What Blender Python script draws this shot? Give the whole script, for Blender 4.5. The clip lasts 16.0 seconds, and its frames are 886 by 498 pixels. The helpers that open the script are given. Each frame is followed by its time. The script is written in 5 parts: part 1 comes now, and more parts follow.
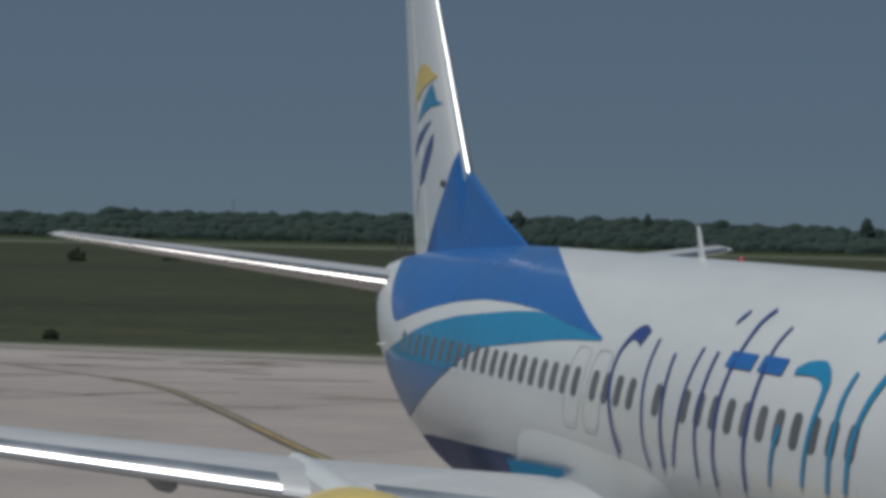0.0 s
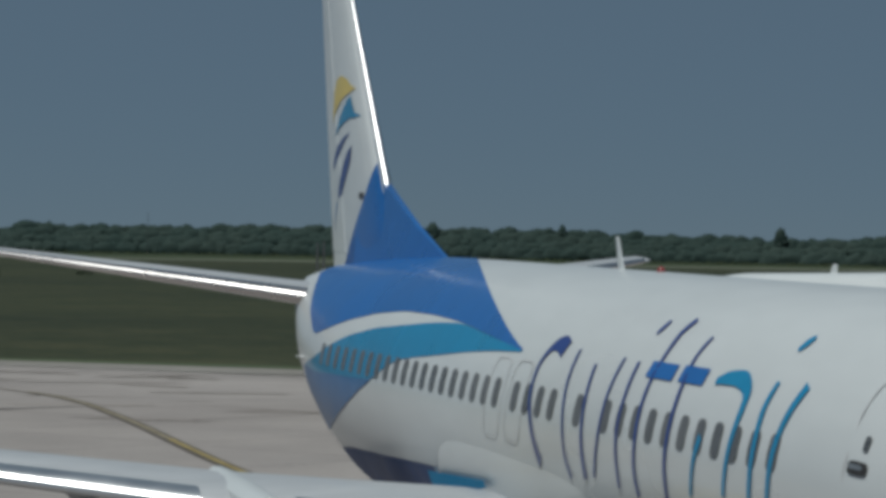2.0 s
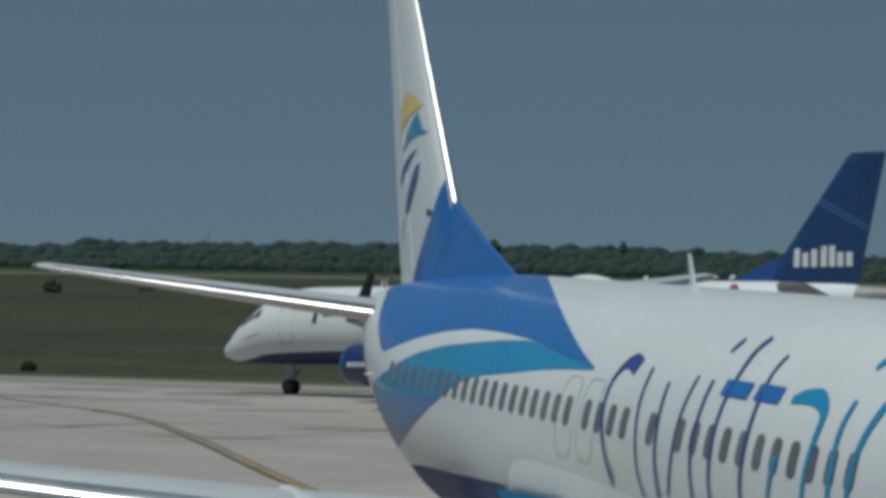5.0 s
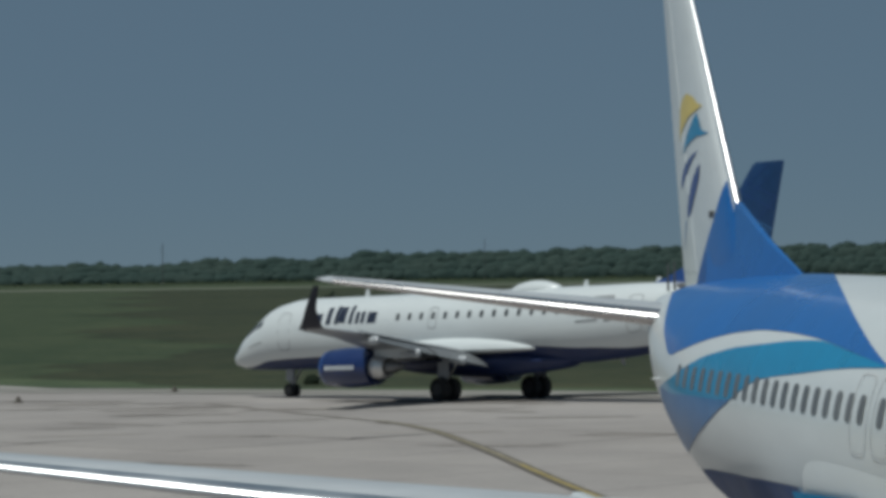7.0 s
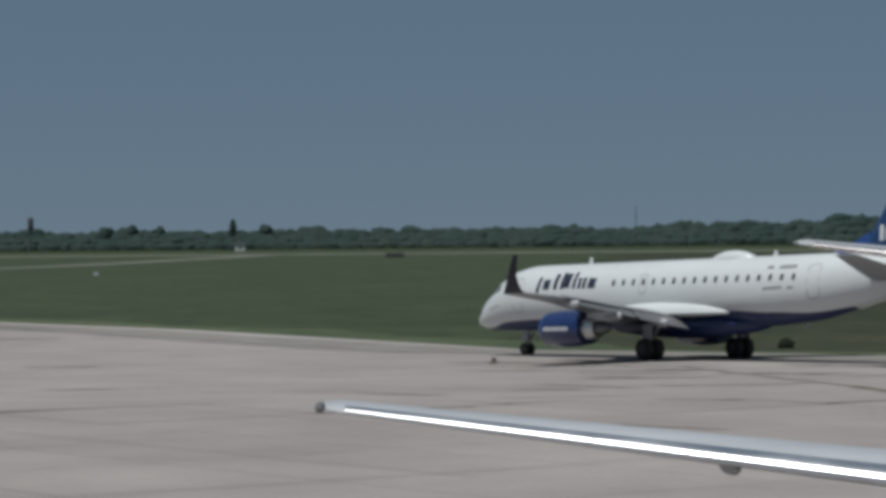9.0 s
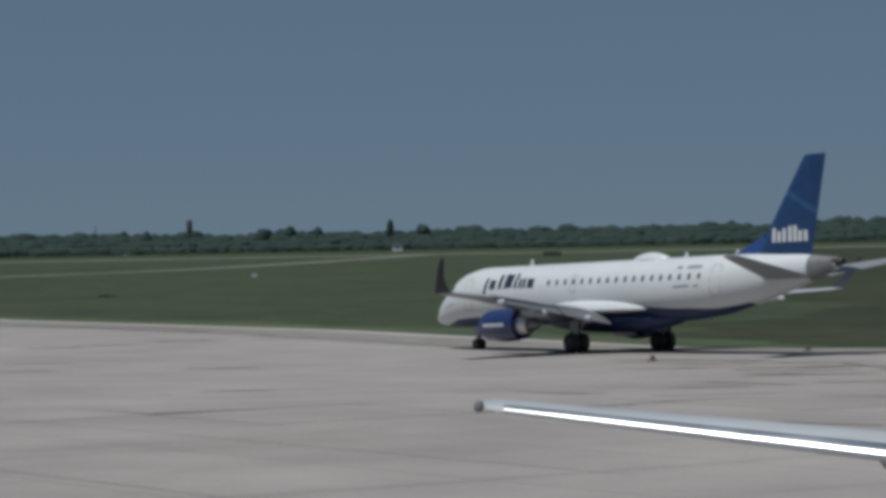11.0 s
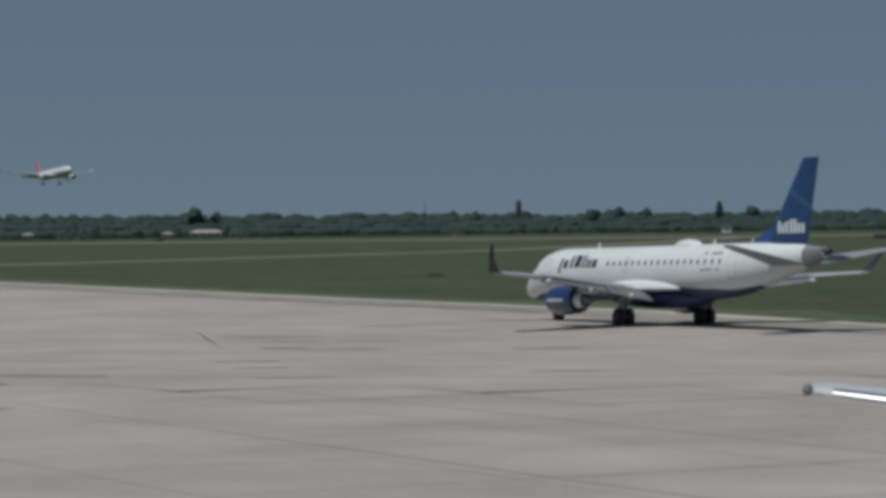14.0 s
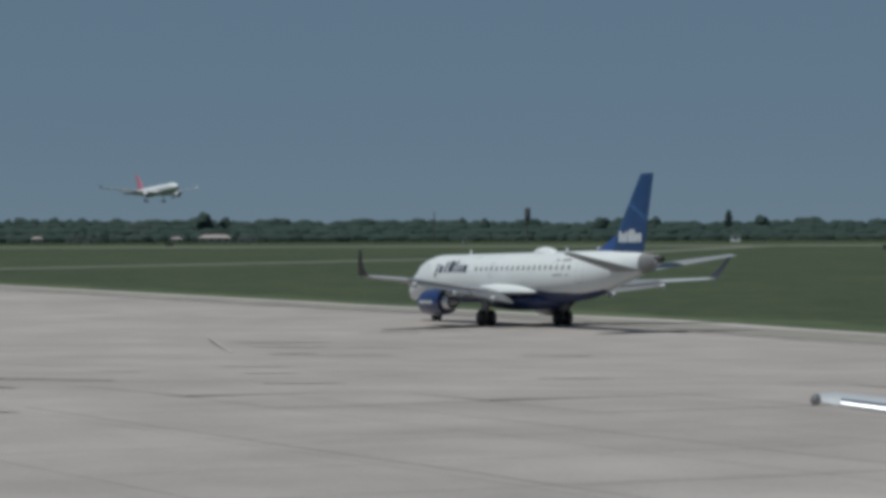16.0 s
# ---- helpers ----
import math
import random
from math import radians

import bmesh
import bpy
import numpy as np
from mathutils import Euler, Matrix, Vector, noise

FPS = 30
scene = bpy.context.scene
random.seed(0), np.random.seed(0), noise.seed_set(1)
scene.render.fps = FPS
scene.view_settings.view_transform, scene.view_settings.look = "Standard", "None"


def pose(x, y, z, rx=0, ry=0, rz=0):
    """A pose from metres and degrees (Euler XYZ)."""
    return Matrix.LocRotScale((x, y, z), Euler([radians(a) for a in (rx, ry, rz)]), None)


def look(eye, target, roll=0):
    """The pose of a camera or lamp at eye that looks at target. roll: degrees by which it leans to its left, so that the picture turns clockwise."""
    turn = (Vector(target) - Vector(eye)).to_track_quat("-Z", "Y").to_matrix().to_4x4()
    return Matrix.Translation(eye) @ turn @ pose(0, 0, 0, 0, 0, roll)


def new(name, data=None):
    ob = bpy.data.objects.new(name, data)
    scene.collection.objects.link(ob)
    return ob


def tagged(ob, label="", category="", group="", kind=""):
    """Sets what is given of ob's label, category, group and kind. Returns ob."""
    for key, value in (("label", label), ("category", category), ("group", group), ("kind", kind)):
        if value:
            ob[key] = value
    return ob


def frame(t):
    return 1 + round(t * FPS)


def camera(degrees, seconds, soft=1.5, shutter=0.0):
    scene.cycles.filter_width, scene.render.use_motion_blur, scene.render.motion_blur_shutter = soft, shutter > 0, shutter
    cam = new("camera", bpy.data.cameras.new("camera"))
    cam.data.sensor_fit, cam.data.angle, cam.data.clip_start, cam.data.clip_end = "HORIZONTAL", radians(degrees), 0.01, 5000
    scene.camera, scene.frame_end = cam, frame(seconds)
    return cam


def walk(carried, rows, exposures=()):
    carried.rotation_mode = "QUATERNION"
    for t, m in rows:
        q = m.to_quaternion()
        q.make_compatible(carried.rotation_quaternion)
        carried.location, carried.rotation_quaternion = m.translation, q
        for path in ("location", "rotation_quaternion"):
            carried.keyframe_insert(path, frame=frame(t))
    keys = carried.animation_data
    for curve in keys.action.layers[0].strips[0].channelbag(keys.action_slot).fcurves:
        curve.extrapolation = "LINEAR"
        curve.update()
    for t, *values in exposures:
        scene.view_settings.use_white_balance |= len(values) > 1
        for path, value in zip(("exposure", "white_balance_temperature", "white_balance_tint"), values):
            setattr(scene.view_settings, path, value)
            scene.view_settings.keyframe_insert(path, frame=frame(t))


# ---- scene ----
# ---------------------------------------------------------------- camera
cam = camera(16.237, 16.0, soft=4.2)


def aim(x, y, z, yaw, pitch, roll):
    """A camera pose: yaw to the left from +y, pitch up, roll to the left, in degrees."""
    a, b = radians(yaw), radians(pitch)
    eye = Vector((x, y, z))
    return look(eye, eye + Vector((-math.sin(a) * math.cos(b), math.cos(a) * math.cos(b), math.sin(b))) * 50, roll)


CAMERA_ROWS = [
    (0.0, -20.461, 12.692, 5.598, -103.624, -0.291, 1.296),
    (0.2, -20.459, 12.696, 5.598, -103.425, -0.142, 1.270),
    (0.5, -20.454, 12.701, 5.598, -103.736, -0.013, 1.216),
    (0.7, -20.450, 12.704, 5.598, -104.395, 0.096, 1.100),
    (1.0, -20.446, 12.710, 5.598, -105.154, 0.079, 0.936),
    (1.5, -20.459, 12.735, 5.598, -105.346, 0.125, 0.953),
    (2.0, -20.472, 12.760, 5.598, -105.188, -0.042, 0.983),
    (2.5, -20.421, 12.772, 5.598, -104.887, 0.021, 1.101),
    (3.0, -20.370, 12.784, 5.598, -104.673, 0.131, 0.976),
    (5.5, -20.138, 12.825, 5.598, -103.672, 0.184, 0.857),
    (6.0, -20.077, 12.829, 5.598, -102.335, -0.132, 0.410),
    (6.2, -20.053, 12.829, 5.598, -101.856, 0.333, 0.140),
    (6.5, -20.017, 12.833, 5.598, -101.230, 0.460, -0.266),
    (6.7, -19.990, 12.847, 5.598, -100.760, 0.380, -0.470),
    (7.0, -19.939, 12.891, 5.598, -98.991, 0.352, -0.780),
    (7.2, -19.897, 12.924, 5.598, -98.035, 0.090, -0.720),
    (7.5, -19.862, 12.949, 5.598, -96.040, -0.078, -0.585),
    (7.7, -19.862, 12.949, 5.598, -95.101, 0.045, -0.490),
    (8.0, -19.862, 12.949, 5.598, -93.467, -0.181, -0.349),
    (8.2, -19.862, 12.949, 5.598, -92.461, -0.178, -0.420),
    (8.5, -19.862, 12.949, 5.598, -91.139, -0.132, -0.529),
    (9.0, -19.862, 12.949, 5.598, -90.273, -0.237, -0.500),
    (9.2, -19.862, 12.949, 5.598, -89.618, -0.506, -0.718),
    (11.5, -19.862, 12.949, 5.598, -86.506, -0.494, -0.803),
    (12.0, -19.862, 12.949, 5.598, -84.964, -1.302, -0.483),
    (12.2, -19.862, 12.949, 5.598, -84.365, -1.360, -0.650),
    (12.5, -19.862, 12.949, 5.598, -83.365, -0.944, -0.881),
    (13.0, -19.862, 12.949, 5.598, -82.679, -0.926, -0.766),
    (13.5, -19.862, 12.949, 5.598, -81.790, -0.748, -0.538),
    (14.0, -19.862, 12.949, 5.598, -81.311, -0.483, -0.681),
    (14.5, -19.862, 12.949, 5.598, -81.415, -0.473, -0.534),
    (15.0, -19.862, 12.949, 5.598, -80.713, -0.222, -0.641),
    (15.5, -19.862, 12.949, 5.598, -80.899, -0.257, -0.559),
    (16.0, -19.862, 12.949, 5.598, -81.151, -0.354, -0.229),
]
walk(cam, [(r[0], aim(*r[1:])) for r in CAMERA_ROWS], exposures=[(0.0, -0.72, 6450, 9), (0.4, -0.60, 6300, 3.5), (1.0, -0.66, 6360, 5), (3.0, -0.66, 6350, 3), (5.5, -0.55, 6290, 1.5), (6.0, -0.57, 6290, 1.5), (6.5, -0.46, 6300, 2), (7.1, -0.49, 6320, 3), (7.9, -0.36, 6500, 9), (9.0, -0.38, 6430, 9), (12.0, -0.44, 6270, 9), (14.0, -0.41, 6420, 8.5), (15.0, -0.29, 6470, 8.5), (16.0, -0.31, 6350, 6)])

# ---------------------------------------------------------------- world and sun
SUN_ELEVATION, SUN_AZIMUTH = radians(68), radians(120)
world = bpy.data.worlds.new("sky")
scene.world = world
world.use_nodes = True
wn = world.node_tree.nodes
sky = wn.new("ShaderNodeTexSky")
sky.sky_type = "NISHITA"
sky.sun_disc = False
sky.sun_elevation, sky.sun_rotation = SUN_ELEVATION, math.pi / 2 - SUN_AZIMUTH
sky.altitude, sky.air_density, sky.dust_density, sky.ozone_density = 3000, 0.7, 0.0, 5.0
wn["Background"].inputs["Strength"].default_value = 0.062
tint = wn.new("ShaderNodeMix")
tint.data_type, tint.blend_type = "RGBA", "MULTIPLY"
tint.inputs["Factor"].default_value = 1
tint.inputs["B"].default_value = (0.82, 0.80, 0.74, 1)
world.node_tree.links.new(sky.outputs[0], tint.inputs["A"])
haze = wn.new("ShaderNodeMix")
haze.data_type = "RGBA"
haze.inputs["Factor"].default_value = 0.80
haze.inputs["B"].default_value = (2.46, 3.56, 4.86, 1)
world.node_tree.links.new(tint.outputs["Result"], haze.inputs["A"])
world.node_tree.links.new(haze.outputs["Result"], wn["Background"].inputs["Color"])
sun = new("sun", bpy.data.lights.new("sun", "SUN"))
sun.data.energy, sun.data.angle, sun.data.color = 4.7, radians(0.55), (1.0, 0.965, 0.925)
sun.matrix_world = look((0, 0, 60), Vector((0, 0, 60)) - Vector((math.cos(SUN_ELEVATION) * math.cos(SUN_AZIMUTH), math.cos(SUN_ELEVATION) * math.sin(SUN_AZIMUTH), math.sin(SUN_ELEVATION))))

# ---------------------------------------------------------------- materials


def mat(name, base, rough=0.5, metal=0.0, var=0.12, fine=8.0, coarse=0.6, bump=0.0, coat=0.0, tint=None, stretch=(1, 1, 1)):
    """A surface of one paint or stuff, with grain and broad stains at real size."""
    m = bpy.data.materials.new(name)
    m.use_nodes = True
    nt = m.node_tree
    n, link = nt.nodes, nt.links.new
    b = n["Principled BSDF"]
    b.inputs["Roughness"].default_value, b.inputs["Metallic"].default_value = rough, metal
    b.inputs["Coat Weight"].default_value = coat
    b.inputs["Coat Roughness"].default_value = 0.08
    co = n.new("ShaderNodeTexCoord")
    mp = n.new("ShaderNodeMapping")
    mp.inputs["Scale"].default_value = stretch
    link(co.outputs["Object"], mp.inputs["Vector"])
    n1, n2 = n.new("ShaderNodeTexNoise"), n.new("ShaderNodeTexNoise")
    n1.inputs["Scale"].default_value, n1.inputs["Detail"].default_value = fine, 5
    n2.inputs["Scale"].default_value, n2.inputs["Detail"].default_value = coarse, 4
    link(mp.outputs[0], n1.inputs["Vector"])
    link(mp.outputs[0], n2.inputs["Vector"])
    ad = n.new("ShaderNodeMath")
    ad.operation = "ADD"
    link(n1.outputs[0], ad.inputs[0])
    link(n2.outputs[0], ad.inputs[1])
    mr = n.new("ShaderNodeMapRange")
    mr.inputs["From Min"].default_value, mr.inputs["From Max"].default_value = 0.65, 1.35
    link(ad.outputs[0], mr.inputs["Value"])
    mix = n.new("ShaderNodeMix")
    mix.data_type = "RGBA"
    dark = tint or tuple(c * (1 - 2 * var) for c in base)
    mix.inputs["A"].default_value = (*dark, 1)
    mix.inputs["B"].default_value = (*[min(1, c * (1 + var)) for c in base], 1)
    link(mr.outputs[0], mix.inputs["Factor"])
    link(mix.outputs["Result"], b.inputs["Base Color"])
    rr = n.new("ShaderNodeMapRange")
    rr.inputs["From Min"].default_value, rr.inputs["From Max"].default_value = 0.3, 0.7
    rr.inputs["To Min"].default_value, rr.inputs["To Max"].default_value = max(0.03, rough * 0.8), min(1, rough * 1.2)
    link(n2.outputs[0], rr.inputs["Value"])
    link(rr.outputs[0], b.inputs["Roughness"])
    if bump:
        bp = n.new("ShaderNodeBump")
        bp.inputs["Strength"].default_value, bp.inputs["Distance"].default_value = bump, 0.05
        link(n1.outputs[0], bp.inputs["Height"])
        link(bp.outputs[0], b.inputs["Normal"])
    return m


WHITE = mat("white_aircraft_paint", (0.588, 0.622, 0.63), 0.32, var=0.03, fine=3, coarse=0.35, coat=0.3, stretch=(0.3, 1, 1))
BLUE = mat("bright_blue_paint", (0.010, 0.122, 0.40), 0.3, var=0.06, fine=3, coarse=0.4, coat=0.4)
TEAL = mat("teal_paint", (0.008, 0.225, 0.43), 0.3, var=0.06, fine=3, coarse=0.4, coat=0.4)
NAVY = mat("navy_paint", (0.010, 0.026, 0.105), 0.3, var=0.08, fine=3, coarse=0.5, coat=0.4)
INDIGO = mat("indigo_paint", (0.022, 0.05, 0.22), 0.32, var=0.06, fine=3, coarse=0.4, coat=0.3)
YELLOW = mat("yellow_paint", (0.66, 0.51, 0.13), 0.35, var=0.05, fine=3, coarse=0.5, coat=0.3)
# Matt navy made paler; the concrete's reflection on the belly is in its colour.
NAVY_DULL = mat("reflection_paled_navy", (0.022, 0.058, 0.17), 0.6, var=0.15, fine=2, coarse=0.9)
# Fin red paled to pink: the haze before it is part of the colour.
RED = mat("hazed_red_paint", (0.48, 0.17, 0.235), 0.4, var=0.05)
WINGGREY = mat("grey_wing_paint", (0.40, 0.42, 0.44), 0.40, var=0.06, fine=4, coarse=0.6, coat=0.15, stretch=(1, 0.3, 1))
METAL = mat("polished_leading_edge_metal", (0.76, 0.77, 0.78), 0.34, 1.0, var=0.04, fine=5, coarse=0.7)
# Brownish base: the ground mirrored in the tailplane edge is tinted into the metal.
TAILMETAL = mat("ground_tinted_edge_metal", (0.66, 0.63, 0.62), 0.29, 1.0, var=0.05, fine=5, coarse=0.7)
FINMETAL = mat("brushed_fin_edge_metal", (0.74, 0.74, 0.75), 0.36, 1.0, var=0.05, fine=5, coarse=0.7)
TAILGREY = mat("heat_greyed_metal", (0.24, 0.24, 0.24), 0.45, 0.5, var=0.12, fine=6)
# Mid grey wing paint, deepened further to carry the shade of the undersides.
JETGREY = mat("shade_deepened_wing_grey", (0.215, 0.228, 0.245), 0.42, var=0.07, fine=4, coarse=0.6, coat=0.1, stretch=(1, 0.3, 1))
BELLYNAVY = mat("satin_navy_paint", (0.009, 0.022, 0.085), 0.55, var=0.08, fine=3, coarse=0.5)
FINBLUE = mat("deep_blue_fin_paint", (0.010, 0.041, 0.120), 0.34, var=0.12, fine=3, coarse=0.5, coat=0.4)
TEAL_DULL = mat("dull_teal_paint", (0.008, 0.25, 0.47), 0.75, var=0.06, fine=3, coarse=0.4)
# Darker copy of the jet's wing grey; shade behind the wing is in it.
FLAPGREY = mat("shade_darkened_flap_grey", (0.14, 0.15, 0.16), 0.5, var=0.1, fine=4, coarse=0.6)
DULLMETAL = mat("bare_metal", (0.55, 0.55, 0.54), 0.38, 0.9, var=0.1, fine=6)
DARKMETAL = mat("burnt_dark_metal", (0.09, 0.085, 0.08), 0.5, 0.7, var=0.2)
RUBBER = mat("tyre_rubber", (0.018, 0.018, 0.018), 0.75, var=0.15, fine=20)
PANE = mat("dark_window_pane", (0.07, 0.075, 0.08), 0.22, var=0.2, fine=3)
SEAM = mat("door_seam_grey", (0.52, 0.53, 0.54), 0.6, var=0.08)
STEEL = mat("steel_blue_paint", (0.055, 0.165, 0.36), 0.42, var=0.08, fine=3, coarse=0.4, coat=0.15)
CHARCOAL = mat("charcoal_navy_paint", (0.022, 0.028, 0.05), 0.35, var=0.08, coat=0.3)
MIDBLUE = mat("mid_blue_paint", (0.02, 0.06, 0.21), 0.32, var=0.06, coat=0.3)
# Cabin panes paler than PANE, with their reflection put into the grey.
WINDOW_GREY = mat("reflection_grey_pane", (0.13, 0.135, 0.14), 0.3, var=0.15, fine=2)
SEAM_DARK = mat("dark_door_seam", (0.24, 0.25, 0.26), 0.6, var=0.08)
NOZZLE = mat("bright_nozzle_metal", (0.72, 0.72, 0.71), 0.4, 0.75, var=0.08, fine=6)
INK = mat("dark_matt_navy", (0.012, 0.015, 0.03), 0.6, var=0.1)
RIM = mat("dark_dusty_rim", (0.07, 0.07, 0.07), 0.6, 0.3, var=0.2)
DARKGREY = mat("dark_grey_plastic", (0.06, 0.062, 0.066), 0.55, var=0.15)
BEACON = mat("red_beacon_glass", (0.22, 0.035, 0.035), 0.4, var=0.1)
FAIRING = mat("flap_fairing_grey", (0.30, 0.31, 0.32), 0.5, var=0.1)

# ---------------------------------------------------------------- helpers for meshes


def obj(name, bm, material, parent=None, label="", smooth=True, category="", kind="", group=""):
    me = bpy.data.meshes.new(name)
    bmesh.ops.recalc_face_normals(bm, faces=bm.faces)
    if smooth:
        for f in bm.faces:
            f.smooth = True
        for e in bm.edges:
            if len(e.link_faces) == 2 and e.calc_face_angle(0) > 0.7:
                e.smooth = False
    bm.to_mesh(me)
    bm.free()
    me.materials.append(material)
    ob = new(name, me)
    ob.parent = parent
    return tagged(ob, label, category, group, kind)


def part(name, bm, material, parent, label="", smooth=True):
    return obj(name, bm, material, parent, label, smooth)


def loft(rings, caps=True, closed=True):
    """A skin through rings of points."""
    bm = bmesh.new()
    vs = [[bm.verts.new(p) for p in ring] for ring in rings]
    n = len(vs[0])
    for a, b in zip(vs, vs[1:]):
        for i in range(n if closed else n - 1):
            j = (i + 1) % n
            bm.faces.new((a[i], a[j], b[j], b[i]))
    if caps:
        bm.faces.new(vs[0][::-1])
        bm.faces.new(vs[-1])
    return bm


def box_bm(sx, sy, sz, at=(0, 0, 0), bevel=0.0):
    bm = bmesh.new()
    bmesh.ops.create_cube(bm, size=1, matrix=Matrix.Translation(at) @ Matrix.Diagonal((sx, sy, sz, 1)))
    if bevel:
        bmesh.ops.bevel(bm, geom=list(bm.edges), offset=bevel, segments=2, affect="EDGES")
    return bm


def lathe(profile, axis="x", n=28, at=(0, 0, 0), caps=True):
    """A body turned about an axis; profile is (along, radius)."""
    rings = []
    for s, r in profile:
        ring = []
        for i in range(n):
            a = 2 * math.pi * i / n
            c, d = r * math.cos(a), r * math.sin(a)
            p = {"x": (s, c, d), "y": (c, s, d), "z": (c, d, s)}[axis]
            ring.append((p[0] + at[0], p[1] + at[1], p[2] + at[2]))
        rings.append(ring)
    return loft(rings, caps)


def smooth_table(xs, ys, width):
    """A soft curve through a short table."""
    def at(x):
        return float(np.mean(np.interp(np.linspace(x - width, x + width, 9), xs, ys)))
    return at


class Body:
    """A fuselage: crown, keel and half width along x, from the nose aft."""

    def __init__(self, xs, top, bottom, width, soft, waist, crown=0.0):
        self.top, self.bottom, self.width = (smooth_table(xs, v, soft) for v in (top, bottom, width))
        self.length, self.waist, self.crown = xs[-1], waist, crown

    def at(self, x, phi, out=0.0):
        """The point of the skin at x, phi from the crown towards starboard, in radians; out metres proud of it."""
        t, b, w = self.top(x), self.bottom(x), self.width(x)
        zc = b + (t - b) * self.waist
        c = math.cos(phi)
        r = (t - zc) if c > 0 else (zc - b)
        peak = self.crown * max(0.0, (c - 0.55) / 0.45) * min(1.0, max(0.0, (32 - x) / 6))
        return (x, (w + out) * math.sin(phi), zc + (r + out) * c + peak)

    def skin(self, x0, x1, n=60, m=48):
        xs = [x0 + (x1 - x0) * i / n for i in range(n + 1)]
        return loft([[self.at(x, 2 * math.pi * k / m) for k in range(m)] for x in xs])

    def patch(self, x0, x1, lower, upper, n=40, m=10, out=0.006):
        """Paint between two curves of phi over x."""
        bm = bmesh.new()
        rows = []
        for i in range(n + 1):
            x = x0 + (x1 - x0) * i / n
            a, b = upper(x), lower(x)
            rows.append([bm.verts.new(self.at(x, a + (b - a) * k / m, out)) for k in range(m + 1)])
        for r, s in zip(rows, rows[1:]):
            for k in range(m):
                bm.faces.new((r[k], r[k + 1], s[k + 1], s[k]))
        return bm

    def stroke(self, pts, widths, side=1, out=0.012, n=8):
        """A painted stroke along points (x, phi) with half widths in metres, drawn on the skin."""
        bm = bmesh.new()
        dense = []
        k = len(pts)
        for i in range(k - 1):
            p0, p1, p2, p3 = pts[max(i - 1, 0)], pts[i], pts[i + 1], pts[min(i + 2, k - 1)]
            for j in range(n + (i == k - 2)):
                t = j / n
                q = [0.5 * (2 * p1[c] + (p2[c] - p0[c]) * t + (2 * p0[c] - 5 * p1[c] + 4 * p2[c] - p3[c]) * t * t + (3 * p1[c] - p0[c] - 3 * p2[c] + p3[c]) * t ** 3) for c in (0, 1)]
                dense.append((q[0], q[1], widths[i] + (widths[i + 1] - widths[i]) * t))
        radius = 1.9 if self.width(10) > 1.6 else 1.6
        prev = None
        for i, (x, ph, w) in enumerate(dense):
            a, b = dense[max(i - 1, 0)], dense[min(i + 1, len(dense) - 1)]
            dx, ds = b[0] - a[0], (b[1] - a[1]) * radius
            l = math.hypot(dx, ds) or 1
            nx, ns = -ds / l * w, dx / l * w / radius
            pair = [bm.verts.new(self.at(x + nx * s, side * (ph + ns * s), out)) for s in (-1, 0, 1)]
            if prev:
                bm.faces.new((prev[0], prev[1], pair[1], pair[0]))
                bm.faces.new((prev[1], prev[2], pair[2], pair[1]))
            prev = pair
        return bm

    def rounded_pane(self, x, phi, w, h, side=1, out=0.008, n=16, power=4.0):
        """A window pane with rounded corners, set on the skin."""
        bm = bmesh.new()
        radius = 1.9 if self.width(10) > 1.6 else 1.6
        mid = bm.verts.new(self.at(x, side * phi, out))
        rim = []
        for i in range(n):
            a = 2 * math.pi * i / n
            c, s = math.cos(a), math.sin(a)
            u = math.copysign(abs(c) ** (2 / power), c) * w / 2
            v = math.copysign(abs(s) ** (2 / power), s) * h / 2 / radius
            rim.append(bm.verts.new(self.at(x + u, side * (phi + v), out)))
        for i in range(n):
            bm.faces.new((mid, rim[i], rim[(i + 1) % n]))
        return bm

    def outline(self, x, phi, w, h, side=1, line=0.03, out=0.01, n=28, power=5.0):
        """The seam round a door."""
        bm = bmesh.new()
        radius = 1.9 if self.width(10) > 1.6 else 1.6
        a_ring, b_ring = [], []
        for i in range(n):
            a = 2 * math.pi * i / n
            c, s = math.cos(a), math.sin(a)
            for ring, ww, hh in ((a_ring, w, h), (b_ring, w - 2 * line, h - 2 * line)):
                u = math.copysign(abs(c) ** (2 / power), c) * ww / 2
                v = math.copysign(abs(s) ** (2 / power), s) * hh / 2 / radius
                ring.append(bm.verts.new(self.at(x + u, side * (phi + v), out)))
        for i in range(n):
            j = (i + 1) % n
            bm.faces.new((a_ring[i], a_ring[j], b_ring[j], b_ring[i]))
        return bm


def foil(stations, c0, c1, place, grow=0.0, n=12, low=0.85):
    """A wing skin between the chord fractions c0 and c1. Stations: span, leading edge x, height, chord, thickness."""
    def half(c, t):
        return 5 * t * (0.2969 * math.sqrt(c) - 0.126 * c - 0.3516 * c * c + 0.2843 * c ** 3 - 0.1036 * c ** 4)
    rings = []
    for s, xle, z, chord, t in stations:
        cs = [c0 + (c1 - c0) * (1 - math.cos(math.pi * i / n)) / 2 for i in range(n + 1)]
        up = [(xle + c * chord, z + (half(c, t) * 1.15 + 0.02 * math.sin(math.pi * c)) * chord + grow) for c in reversed(cs)]
        lo = [(xle + c * chord, z - (half(c, t) * low - 0.02 * math.sin(math.pi * c)) * chord - grow) for c in cs[(1 if c0 == 0 else 0):]]
        rings.append([place(x, s, h) for x, h in up + lo])
    return loft(rings)


